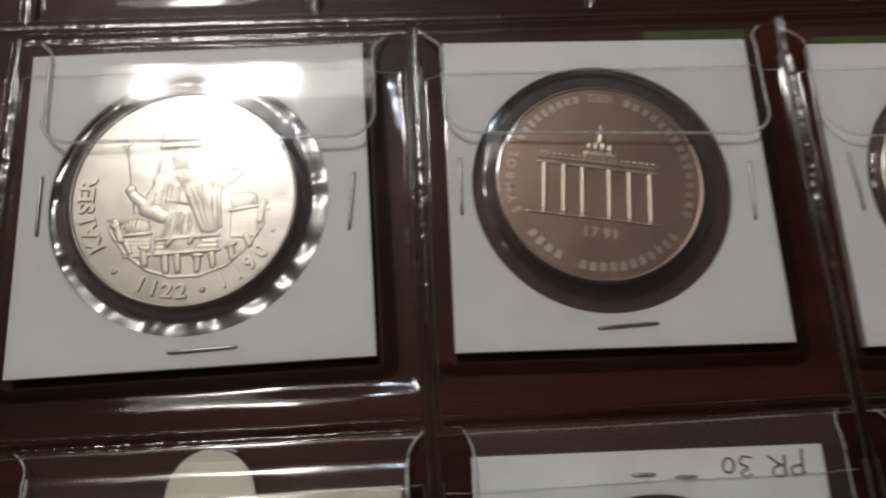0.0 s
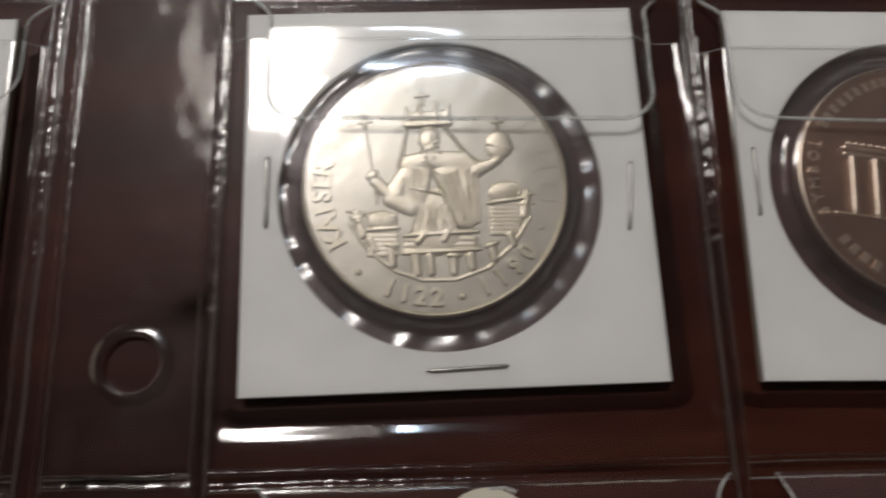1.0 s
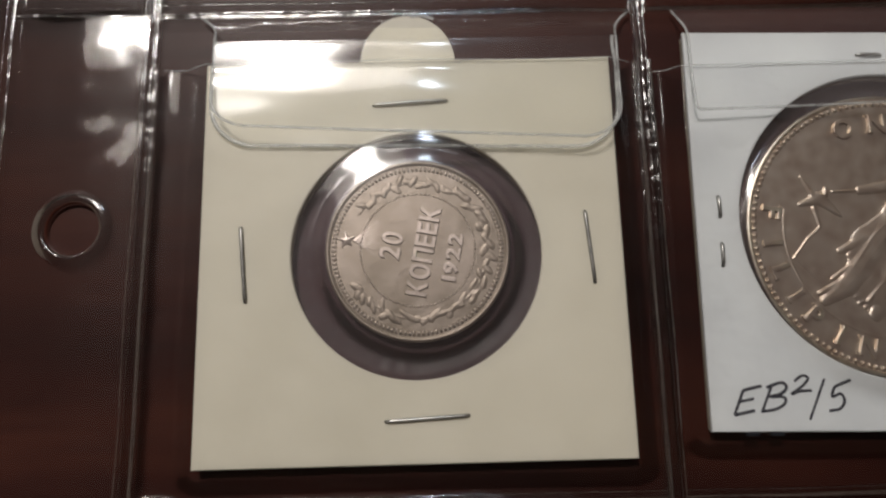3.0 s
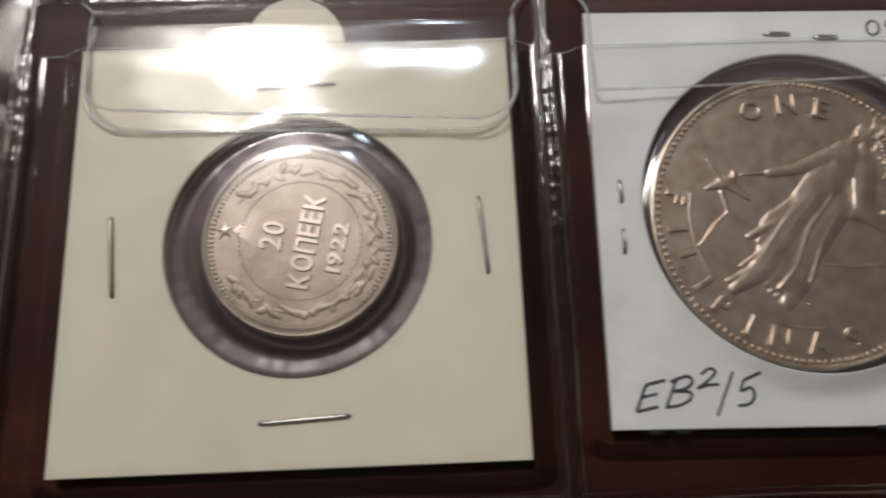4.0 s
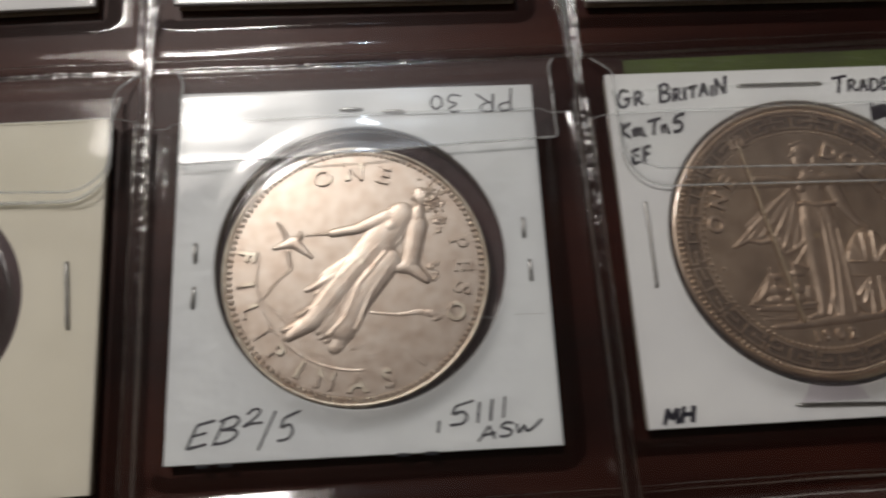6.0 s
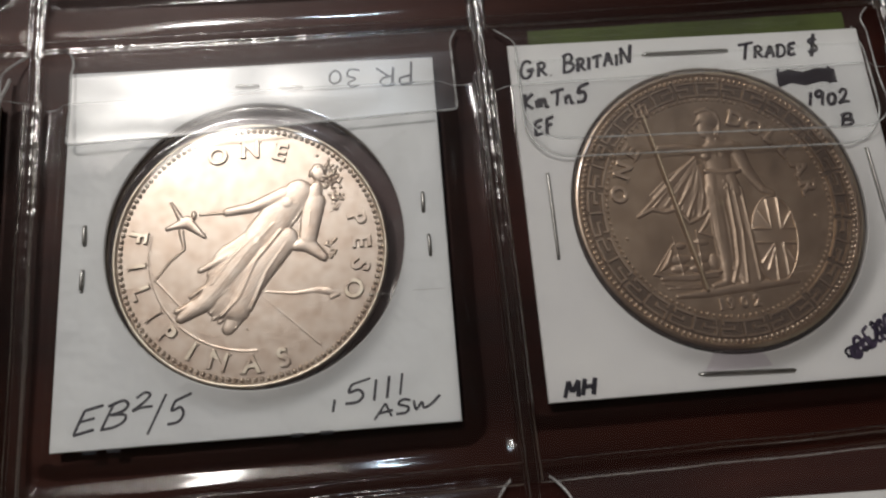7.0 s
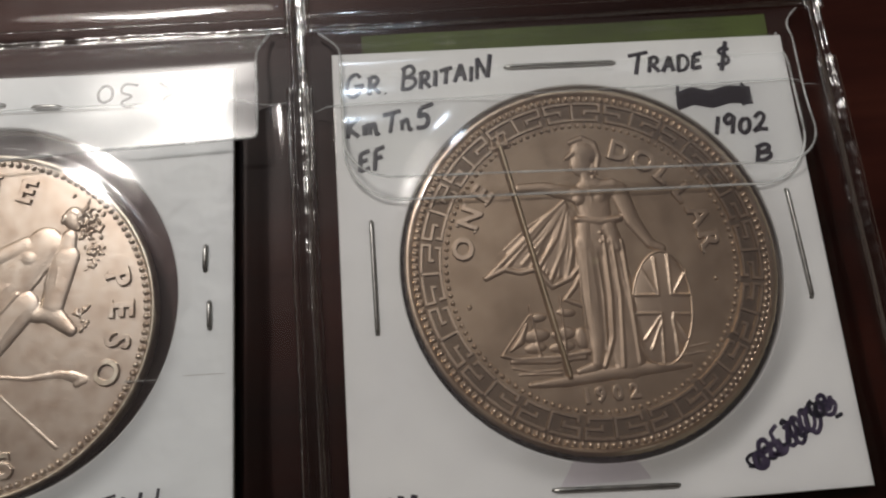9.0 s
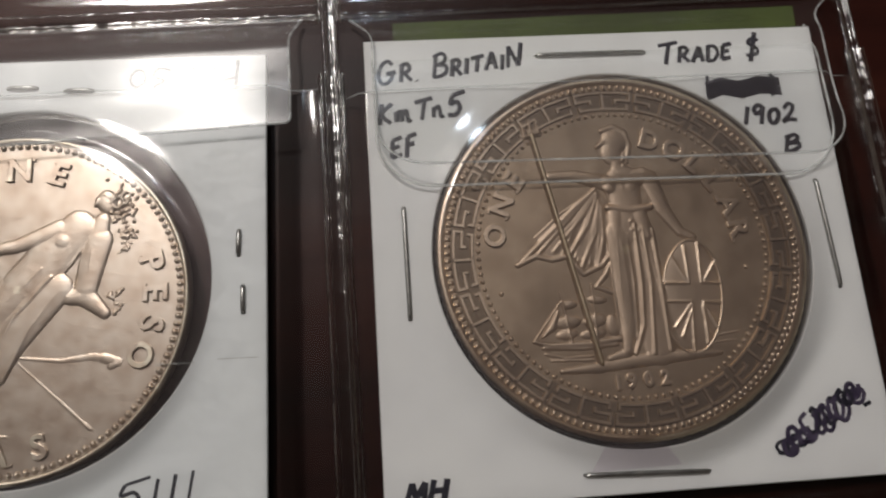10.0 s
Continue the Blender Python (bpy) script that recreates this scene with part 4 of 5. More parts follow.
crease(hd, D_CARD, 100.5, -47.5, 104.5, -47.6, 0.08)
crease(hd, D_CARD, 106.6, -47.4, 110.6, -47.5, 0.08)
for x in (69.0, 90.5, 94.0, 66.2):
    pen(hd, D_CARD, [(x, -63.55 + 0.012 * (66 - x)), (x + 1.6, -63.6 + 0.012 * (66 - x))], 0.5, INK_THIN, "edge_nick")
scrawl(hg, G_CARD, "00", -45.5, 2.6, -38.2, 2.8, 3.2, 0.26, PENCIL, 0.3)
# no folds: added lines where the pocket sheet's top edge crosses these cards
for ob, card, pts in ((ha, A_CARD, (-1.0, 46.2, 49.6, 45.6)), (hb, B_CARD, (62.4, 44.4, 111.6, 43.4))):
    crease(ob, card, *pts, 0.07)

# olive strips in the pockets, behind the cards, stand in for green reflections
for x0, x1, y in ((96.0, 113.0, 49.4), (124.0, 172.0, 47.4), (126.0, 173.0, -13.3)):
    green_strip = thing("green_reflection_strip", "olive green strip behind a card holder, standing in for a reflection", "paper", (x0 + x1) / 2, y, BACK_Z, 0, "paper slips in the pockets")
    w = (x1 - x0) / 2
    v, f = grid_geo(steps(-w, w, 30), steps(-4, 2.3, 8), lambda x, y: 0.5 + 0.25 * smooth01((y + 3) / 5) + 0.12 * wobble(x, y, 8, x0))
    finish("sheet", v, f, GREEN, green_strip)

# ---- coins ----


def coin(name, label, spot, thick, mat, rim_mat, rim=0.9, field=0.30, reeds=0):
    x, y, r = spot
    ob = thing(name, label, "coin", x, y, BACK_Z + 0.1, 0, "coins in card holders")
    z = thick - field
    v, f = lathe_geo([(0.01, 0), (r - 0.35, 0), (r, 0.3), (r, thick - 0.3), (r - 0.06, thick - 0.12)], 200)
    if reeds:
        v = [(a * (1 + (0.006 if i % 2 else -0.002) * (0.2 < h < thick - 0.2)), b * (1 + (0.006 if i % 2 else -0.002) * (0.2 < h < thick - 0.2)), h) for i, (a, b, h) in enumerate(v)]
    finish("edge", v, f, mat, ob)
    v, f = lathe_geo([(r - 0.06, thick - 0.12), (r - 0.22, thick), (r - rim + 0.15, thick), (r - rim, z + 0.02), (r - rim - 0.1, z - 0.01)], 200)
    finish("rim", v, f, rim_mat, ob)
    v, f = lathe_geo([(0.001, z + 0.03), (r * 0.3, z + 0.03), (r * 0.6, z + 0.02), (r - rim - 0.05, z)], 120)
    finish("field", v, f, mat, ob)
    return ob, z


def put(ob, name, geo, mat, label="", smooth=True, grow=1.0):
    geo = ([(x * grow, y * grow, h) for x, y, h in geo[0]], geo[1])
    return finish(name, *geo, mat, ob, label, smooth)


def spaced(text, a0, a1):
    n = len(text)
    return [(ch, a0 + (a1 - a0) * i / max(1, n - 1)) for i, ch in enumerate(text) if ch != " "]


def limb(h, *stations):
    """Rounded relief strokes through stations (x, y, half width), all of one height."""
    return [("c", *a, h, *b, h) for a, b in zip(stations, stations[1:])]


def oval(x, y, rx, ry, turn, h):
    return [("o", x, y, rx, ry, turn, h)]


def folds(x0, y0, w0, x1, y1, w1, n, r, h):
    """Fine robe folds that fan from one edge to another."""
    dx, dy = x1 - x0, y1 - y0
    k = math.hypot(dx, dy)
    px, py = -dy / k, dx / k
    fold_rng = random.Random(n * 7 + int(10 * x0))
    out = []
    for i in range(n):
        u = (i / (n - 1) - 0.5) * 2
        a, b, c = fold_rng.uniform(0, 0.12), fold_rng.uniform(0.88, 1.0), fold_rng.uniform(-0.25, 0.25)
        p = (x0 + dx * a + px * w0 * u, y0 + dy * a + py * w0 * u)
        q = (x0 + dx * 0.5 + px * ((w0 + w1) / 2 * u + c), y0 + dy * 0.5 + py * ((w0 + w1) / 2 * u + c))
        e = (x0 + dx * b + px * w1 * u, y0 + dy * b + py * w1 * u)
        hh = h * (1 - 0.35 * abs(u))
        out += [("c", *p, r * 0.8, hh, *q, r, hh), ("c", *q, r, hh, *e, r * 1.1, hh * 0.75)]
    return out


def curls(x, y, spread, n, r, h, seed):
    curl_rng = random.Random(seed)
    return [("o", x + curl_rng.gauss(0, spread), y + curl_rng.gauss(0, spread), r * curl_rng.uniform(0.6, 1.3), r * curl_rng.uniform(0.4, 0.8), curl_rng.uniform(0, 180), h * curl_rng.uniform(0.7, 1.2)) for _ in range(n)]


# large toned dollar
dollar, z = coin("silver_dollar", "large grey-brown toned silver dollar with a key fret border", E_COIN, 2.05, TONED, TONED_HI, 0.75, 0.34, 1)
put(dollar, "inner_beading", beads(118, 15.05, 0.27, z, 1.0), TONED_HI, grow=1.01)
put(dollar, "outer_beading", dentils(150, 17.95, 18.5, z, 0.2), TONED_HI, grow=1.01)
v, f = lathe_geo([(15.5, z + 0.012), (18.0, z + 0.012)], 160)
put(dollar, "fret_ground", (v, f), TARNISH_SHADE, "darker tarnished border band", grow=1.01)
count = 32
for i in range(count):
    da = 2 * math.pi / count
    a0, way = (da * i, 1) if i % 2 == 0 else (da * (i + 1), -1)
    pieces = []
    inner = ([(0.0, 17.6), (0.0, 15.7), (0.84, 15.7), (0.84, 16.25)] if way > 0 else [(0.06, 15.7), (0.84, 15.7), (0.84, 16.25)])
    for high, run in ((0.25, inner), (0.24, [(0.06, 17.6), (0.9, 17.6), (0.9, 16.75), (0.42, 16.75), (0.42, 16.3)])):
        line = []
        for (u0, r0), (u1, r1) in zip(run, run[1:]):
            line += [(u0 + (u1 - u0) * k / 4, r0 + (r1 - r0) * k / 4) for k in range(0 if not line else 1, 5)]
        pieces.append(ribbon_geo([(rr * math.cos(a0 + way * u * da), rr * math.sin(a0 + way * u * da)) for u, rr in line], 0.18, z, high))
    put(dollar, "key_fret", joined(pieces), TONED_HI, smooth=False, grow=1.01)
put(dollar, "lettering", arc_text([("O", 170), ("N", 155.5), ("E", 142.5)], 13.4, 3.0, z, 0.24, bold=0.05, bevel=0.07), TONED_HI, smooth=False, grow=1.01)
put(dollar, "lettering", arc_text([("D", 69), ("O", 56.5), ("L", 44.5), ("L", 32), ("A", 19), ("R", 6)], 12.7, 3.0, z, 0.24, bold=0.05, bevel=0.07), TONED_HI, smooth=False, grow=1.01)
put(dollar, "date", line_text("1902", -2.6, -14.0, z, 1.5, 1.9, 0.24, 0.05, 0, 0.06, 0.35), TONED_HI, smooth=False, grow=1.01)
put(dollar, "dot", joined([beads(1, 13.6, 0.3, z, 0.8, radians(-164)), beads(1, 12.9, 0.3, z, 0.8, radians(-12))]), TONED_HI, grow=1.01)
dollar_form = (
    limb(0.62, (-0.8, 7.4, 0.87), (1.1, 7.5, 1.13), (3.2, 7.9, 1.07)) + limb(0.62, (1.0, 7.4, 2.00), (1.0, 4.5, 1.80)) + oval(-0.5, 6.8, 0.87, 0.80, 0, 0.74)
    + oval(1.7, 6.8, 0.93, 0.80, 0, 0.74) + limb(0.78, (-1.0, 4.6, 0.43), (1.3, 4.2, 0.47), (3.5, 4.4, 0.40)) + limb(0.62, (0.7, 3.4, 2.20), (0.6, 2.0, 2.07))
    + limb(0.70, (-0.3, 3.8, 1.00), (-0.5, 1.5, 0.67)) + limb(0.70, (2.2, 3.6, 1.00), (2.8, 1.3, 0.60)) + limb(0.66, (-0.3, 1.9, 1.47), (-0.4, -3.5, 1.23), (-0.4, -7.8, 1.00), (-0.9, -10.3, 0.67))
    + limb(0.46, (-2.8, -11.0, 0.40), (-1.0, -10.6, 0.60)) + limb(0.46, (1.2, -11.0, 0.47), (2.8, -11.0, 0.47)) + limb(0.50, (1.9, 2.1, 1.67), (2.0, -3.7, 1.87), (2.4, -8.0, 2.07), (2.4, -10.5, 1.73))
    + limb(0.74, (1.5, 2.6, 0.30), (1.4, -3.7, 0.30), (1.0, -7.9, 0.30), (-0.2, -10.7, 0.30)) + limb(0.70, (2.3, 2.4, 0.30), (2.4, -3.7, 0.30), (1.7, -10.8, 0.30)) + limb(0.66, (3.3, 2.0, 0.30), (3.4, -3.8, 0.30), (3.4, -10.6, 0.30))
    + limb(0.62, (0.5, 1.5, 0.27), (0.6, -3.6, 0.27), (0.2, -9.1, 0.27)) + limb(0.56, (3.8, 7.5, 1.13), (4.8, 4.1, 0.90), (6.3, 1.5, 0.60)) + limb(0.52, (6.3, 1.5, 0.60), (7.5, 0.9, 0.47))
    + limb(0.50, (-0.9, 7.3, 0.93), (-4.0, 8.3, 0.73), (-6.7, 8.4, 0.57))
)
dollar_folds = folds(-0.3, 2.0, 1.1, -0.6, -9.6, 0.9, 6, 0.14, 0.76) + folds(2.1, 2.0, 1.3, 2.5, -10.4, 1.8, 8, 0.14, 0.64) + folds(0.6, 8.0, 1.6, 0.8, 5.0, 1.4, 5, 0.13, 0.7)
head_form = (
    oval(0.2, 10.7, 1.15, 1.45, 0, 0.60) + oval(0.7, 12.0, 1.5, 1.2, -20, 0.68) + limb(0.55, (-1.3, 11.4, 0.2), (-0.4, 12.0, 0.4))
    + limb(0.5, (-0.6, 13.2, 0.3), (0.7, 13.6, 0.35), (1.9, 12.9, 0.35), (2.2, 11.4, 0.35), (1.9, 10.2, 0.3)) + limb(0.5, (0.5, 9.6, 0.62), (0.8, 8.0, 0.75))
    + curls(1.5, 10.0, 0.4, 8, 0.35, 0.5, 3)
)
put(dollar, "robed_relief", relief_geo(slim(dollar_form, 0.92) + head_form + curls(1.0, 2.6, 0.9, 8, 0.4, 0.72, 4) + dollar_folds, z, 0.09, 0.44), TONED_RELIEF, "standing robed form in low relief", grow=1.01)
cape_form = (
    limb(0.18, (-2.3, 5.8, 1.00), (-7.2, 1.3, 1.83)) + limb(0.18, (-2.0, 5.1, 1.07), (-3.4, 0.4, 1.93)) + limb(0.32, (-2.1, 6.7, 0.30), (-4.4, 4.9, 0.33), (-6.5, 3.0, 0.37), (-11.0, -0.9, 0.30))
    + limb(0.29, (-2.0, 6.3, 0.27), (-3.9, 3.7, 0.30), (-7.2, 0.3, 0.30)) + limb(0.29, (-2.0, 6.0, 0.27), (-3.4, 2.8, 0.30), (-5.8, -0.4, 0.30)) + limb(0.29, (-1.9, 5.4, 0.27), (-2.6, 2.0, 0.30), (-4.7, -1.9, 0.30))
    + limb(0.29, (-1.7, 4.9, 0.27), (-1.9, 1.3, 0.30), (-2.8, -1.5, 0.30)) + limb(0.29, (-2.3, 6.5, 0.23), (-5.3, 3.6, 0.27), (-9.1, -0.1, 0.27)) + limb(0.36, (-11.1, -0.9, 0.33), (-9.1, -0.1, 0.33), (-7.5, -0.6, 0.33), (-5.8, -0.3, 0.33), (-4.4, -2.3, 0.33), (-2.4, -1.5, 0.33), (-1.2, -0.2, 0.30))
    + limb(0.34, (-1.3, -1.1, 0.30), (-2.1, -2.4, 0.33), (-3.3, -3.7, 0.27)) + limb(0.34, (-3.3, -3.7, 0.27), (-1.4, -4.5, 0.33))
)
put(dollar, "drapery_relief", relief_geo(slim(cape_form, 0.9) + folds(-2.3, 6.2, 0.5, -7.0, 0.2, 2.6, 9, 0.14, 0.29) + folds(-1.8, 5.2, 0.4, -3.4, -1.6, 1.6, 6, 0.14, 0.29), z, 0.09, 0.5), TONED_RELIEF, grow=1.01)
put(dollar, "staff", relief_geo([("c", -8.2, 13.1, 0.28, 0.9, -3.8, -11.4, 0.3, 0.95)] + limb(0.6, (-9.1, 12.9, 0.25), (-7.3, 13.4, 0.25)) + limb(0.5, (-9.0, 13.0, 0.2), (-9.1, 14.3, 0.12)) + limb(0.5, (-8.2, 13.2, 0.2), (-8.4, 14.9, 0.12)) + limb(0.5, (-7.4, 13.4, 0.2), (-7.6, 14.6, 0.12)), z, 0.1), TONED_RELIEF, grow=1.01)
shield_lines = (
    limb(0.50, (6.4, 0.0, 0.13), (6.3, -4.0, 0.13), (3.9, -3.8, 0.13)) + limb(0.50, (7.9, 0.3, 0.13), (7.6, -4.0, 0.13), (9.6, -4.2, 0.13)) + limb(0.50, (3.4, -5.7, 0.13), (6.3, -5.9, 0.13), (5.8, -11.0, 0.13))
    + limb(0.50, (9.3, -6.2, 0.13), (7.5, -6.0, 0.13), (7.3, -10.3, 0.13)) + limb(0.46, (4.9, -1.1, 0.13), (6.1, -3.7, 0.13)) + limb(0.46, (9.5, -1.7, 0.13), (7.9, -3.9, 0.13))
    + limb(0.46, (4.2, -8.4, 0.13), (6.2, -6.1, 0.13)) + limb(0.46, (4.8, -9.4, 0.13), (6.4, -6.3, 0.13)) + limb(0.46, (8.6, -8.8, 0.13), (7.6, -6.3, 0.13))
    + limb(0.46, (7.6, -10.0, 0.13), (7.3, -6.4, 0.13))
)
put(dollar, "shield", relief_geo(oval(6.5, -5.3, 3.15, 5.9, -6, 0.34) + shield_lines, z, 0.1), TONED_HI, "oval shield with a crossed pattern", grow=1.01)
ring = [(6.5 + 3.1 * math.cos(w) + 0.62 * math.sin(w), -5.3 + 5.85 * math.sin(w), z + 0.07) for w in steps(0, 2 * math.pi * 47 / 48, 47)]
put(dollar, "shield_rim", tube_geo(ring, 0.17, 6, closed=True), TONED_HI, grow=1.01)
ship_form = (
    limb(0.32, (-10.3, -8.8, 0.17), (-8.6, -9.3, 0.30), (-4.7, -9.4, 0.33), (-1.5, -9.1, 0.30)) + limb(0.28, (-9.4, -9.5, 0.20), (-5.4, -9.8, 0.23), (-2.0, -9.6, 0.23)) + limb(0.34, (-9.4, -8.4, 0.13), (-8.3, -7.5, 0.43), (-7.5, -5.8, 0.13))
    + oval(-6.7, -7.1, 1.40, 0.67, 4, 0.32) + oval(-3.9, -7.1, 1.27, 0.67, 4, 0.32) + oval(-2.1, -7.7, 0.73, 1.13, 4, 0.32)
    + oval(-6.9, -8.3, 1.13, 0.53, 4, 0.30) + oval(-4.2, -8.4, 1.33, 0.57, 4, 0.30) + oval(-6.3, -5.3, 0.87, 0.47, 4, 0.28)
    + oval(-3.4, -5.0, 1.00, 0.43, -8, 0.28) + limb(0.40, (-7.1, -4.0, 0.10), (-6.5, -9.1, 0.13)) + limb(0.40, (-3.8, -3.3, 0.10), (-3.9, -9.1, 0.13))
    + limb(0.26, (-10.3, -8.8, 0.10), (-7.2, -5.0, 0.10)) + limb(0.20, (-9.3, -10.1, 0.13), (-7.4, -10.6, 0.13), (-4.6, -10.6, 0.13)) + limb(0.20, (-8.7, -10.8, 0.13), (-4.6, -11.0, 0.13))
)
put(dollar, "ship_relief", relief_geo(ship_form, z, 0.09), TONED_RELIEF, grow=1.01)
ground_form = (
    limb(0.34, (-7.8, -11.9, 0.27), (-4.1, -11.8, 0.53), (1.5, -11.3, 0.67), (5.4, -11.2, 0.53), (8.4, -11.2, 0.27)) + limb(0.16, (7.3, -9.6, 0.10), (10.7, -9.2, 0.10)) + limb(0.14, (7.9, -10.2, 0.10), (10.2, -10.0, 0.10))
)
put(dollar, "ground_relief", relief_geo(ground_form, z, 0.1), TONED_RELIEF, grow=1.01)

# rose-toned peso
peso, z = coin("silver_peso", "rose-toned lustrous silver peso with beaded rim", D_COIN, 1.55, ROSE, ROSE, 0.62, 0.34)
put(peso, "rim_beading", beads(128, 16.0, 0.36, z, 0.95), ROSE, grow=1.03)
put(peso, "lettering", arc_text([("O", 107), ("N", 89), ("E", 72)], 13.5, 3.2, z, 0.25, bold=0.05, bevel=0.07), ROSE, smooth=False, grow=1.03)
put(peso, "lettering", arc_text([("P", 13), ("E", 0), ("S", -12.5), ("O", -25.5)], 13.7, 3.2, z, 0.25, bold=0.05, bevel=0.07), ROSE, smooth=False, grow=1.03)
put(peso, "lettering", arc_text([("F", 169), ("I", 184), ("L", 198), ("I", 211), ("P", 223.5), ("I", 238), ("N", 252), ("A", 268.5), ("S", 284)], 14.0, 3.1, z, 0.25, True, 0.05, 0.07), ROSE, smooth=False, grow=1.03)
peso_form = (
    limb(0.60, (6.1, 7.1, 1.96), (3.4, 4.2, 2.35), (1.5, 1.6, 2.59)) + oval(4.7, 5.8, 1.18, 1.02, 30, 0.72) + limb(0.50, (1.4, 0.8, 2.82), (-1.7, -2.2, 3.76), (-3.1, -5.7, 3.22))
    + limb(0.64, (2.0, 2.8, 1.65), (-2.4, -2.2, 1.80), (-5.5, -5.9, 1.41), (-8.7, -7.9, 0.67)) + limb(0.60, (4.2, 1.1, 1.80), (0.1, -3.5, 2.04), (-2.0, -7.3, 1.80)) + limb(0.40, (-2.1, -8.3, 1.18), (-3.0, -9.6, 0.86))
    + limb(0.46, (-0.6, 0.5, 1.02), (-6.3, -2.1, 0.39)) + limb(0.46, (-1.3, -0.6, 1.02), (-5.8, -4.7, 0.47)) + limb(0.46, (-5.5, -5.5, 0.78), (-9.2, -7.0, 0.35))
    + limb(0.67, (2.8, 3.2, 0.35), (-0.7, -0.3, 0.39), (-3.8, -4.1, 0.39), (-6.7, -7.0, 0.31)) + limb(0.67, (3.7, 2.3, 0.35), (0.4, -1.5, 0.39), (-1.6, -5.8, 0.39), (-3.8, -8.0, 0.31)) + limb(0.63, (4.3, 0.6, 0.35), (1.8, -2.8, 0.39), (-0.3, -7.4, 0.31))
    + limb(0.63, (1.6, 2.9, 0.31), (-2.3, -0.6, 0.35), (-4.9, -4.0, 0.31))
    + limb(0.56, (4.3, 7.0, 1.18), (0.3, 5.6, 0.78), (-2.9, 5.2, 0.63)) + limb(0.56, (8.1, 5.7, 1.49), (7.0, 0.9, 1.25)) + limb(0.52, (5.6, 0.1, 0.78), (6.9, 0.3, 1.18), (8.9, -1.6, 0.63))
    + limb(0.50, (8.4, 7.7, 0.86), (8.0, 6.4, 1.18)) + oval(8.8, 9.6, 1.05, 1.4, 10, 0.56) + limb(0.5, (7.9, 9.9, 0.3), (7.7, 9.3, 0.2))
)
peso_folds = folds(2.2, 1.8, 1.8, -3.2, -4.8, 2.9, 6, 0.34, 0.62) + folds(-2.6, -4.4, 2.4, -6.0, -7.2, 2.4, 7, 0.24, 0.56) + folds(6.0, 6.6, 1.3, 3.0, 3.0, 1.6, 6, 0.24, 0.64) + folds(7.6, 5.0, 0.9, 7.0, 1.2, 0.8, 3, 0.2, 0.62)
hair_form = curls(9.7, 9.9, 0.6, 40, 0.24, 0.66, 11) + curls(10.5, 8.2, 0.55, 34, 0.24, 0.56, 12) + curls(10.9, 6.4, 0.5, 26, 0.22, 0.46, 15) + curls(10.6, 5.0, 0.4, 12, 0.2, 0.36, 16) + curls(9.4, -0.6, 0.6, 14, 0.26, 0.42, 13) + curls(-2.0, -8.4, 0.8, 16, 0.3, 0.4, 14)
put(peso, "robed_relief", relief_geo(slim(peso_form, 0.93) + hair_form + peso_folds, z, 0.09, 0.38), ROSE, "leaning robed form in low relief", grow=1.03)
tool_form = (
    limb(0.36, (-2.9, 5.2, 0.31), (-6.2, 5.1, 0.27)) + oval(-7.0, 5.1, 0.55, 1.02, 0, 0.46) + limb(0.36, (-9.8, 7.0, 0.24), (-8.5, 4.5, 0.63))
    + limb(0.40, (-10.3, 3.6, 0.39), (-7.9, 4.3, 1.33), (-5.6, 2.1, 0.31)) + limb(0.28, (-8.6, 3.1, 0.55), (-8.2, 0.8, 0.31), (-9.8, -0.5, 0.27), (-11.8, -2.9, 0.20))
)
put(peso, "hammer_and_anvil", relief_geo(slim(tool_form, 0.62), z, 0.1, 0.45), ROSE, grow=1.03)
hill_form = (
    limb(0.16, (0.7, -5.3, 0.20), (4.9, -5.9, 0.24), (8.0, -5.7, 0.39), (10.2, -6.4, 0.47)) + limb(0.12, (0.7, -5.5, 0.20), (7.9, -12.4, 0.16)) + limb(0.10, (8.0, -5.8, 0.12), (7.9, -9.5, 0.12))
    + limb(0.14, (-11.6, -3.0, 0.16), (-8.6, -6.5, 0.16)) + oval(9.3, -6.0, 1.02, 0.47, -20, 0.26) + oval(9.8, -6.6, 0.63, 0.39, 30, 0.24)
)
for k in range(16):
    a, b = radians(166 + 6.6 * k), radians(166 + 6.6 * (k + 1))
    hill_form = hill_form + limb(0.15, (12.5 * math.cos(a), 12.5 * math.sin(a), 0.15), (12.5 * math.cos(b), 12.5 * math.sin(b), 0.15))
put(peso, "landscape_relief", relief_geo(hill_form, z, 0.1, 0.34), ROSE, grow=1.03)

# worn small silver coin
kopek, z = coin("silver_coin", "small worn silver coin with a leaf wreath and numerals", C_COIN, 1.3, WORN, WORN, 0.6, 0.22)
put(kopek, "rim_beading", dentils(120, 9.6, 10.15, z, 0.14), WORN_HI, grow=1.02)
put(kopek, "inner_beading", beads(84, 6.75, 0.18, z, 0.8), WORN_HI, grow=1.02)
put(kopek, "lettering", fit_text("КОПЕЕК", 0.75, -5.7, z, 79, 10.8, 2.15, 0.20, 0.07, 0.06), WORN_HI, smooth=False, grow=1.02)
put(kopek, "lettering", fit_text("20", -2.3, -1.3, z, 79, 3.3, 2.4, 0.20, 0.03, 0.06), WORN_HI, smooth=False, grow=1.02)
put(kopek, "date", fit_text("1922", 4.3, -4.0, z, 79, 5.8, 1.6, 0.20, 0.04, 0.06), WORN_HI, smooth=False, grow=1.02)
star = []
for k in range(5):
    a = radians(169 + 72 * k)
    star.append(("c", -8.4, 1.3, 0.35, 0.28, -8.4 + 1.0 * math.cos(a), 1.3 + 1.0 * math.sin(a), 0.08, 0.1))
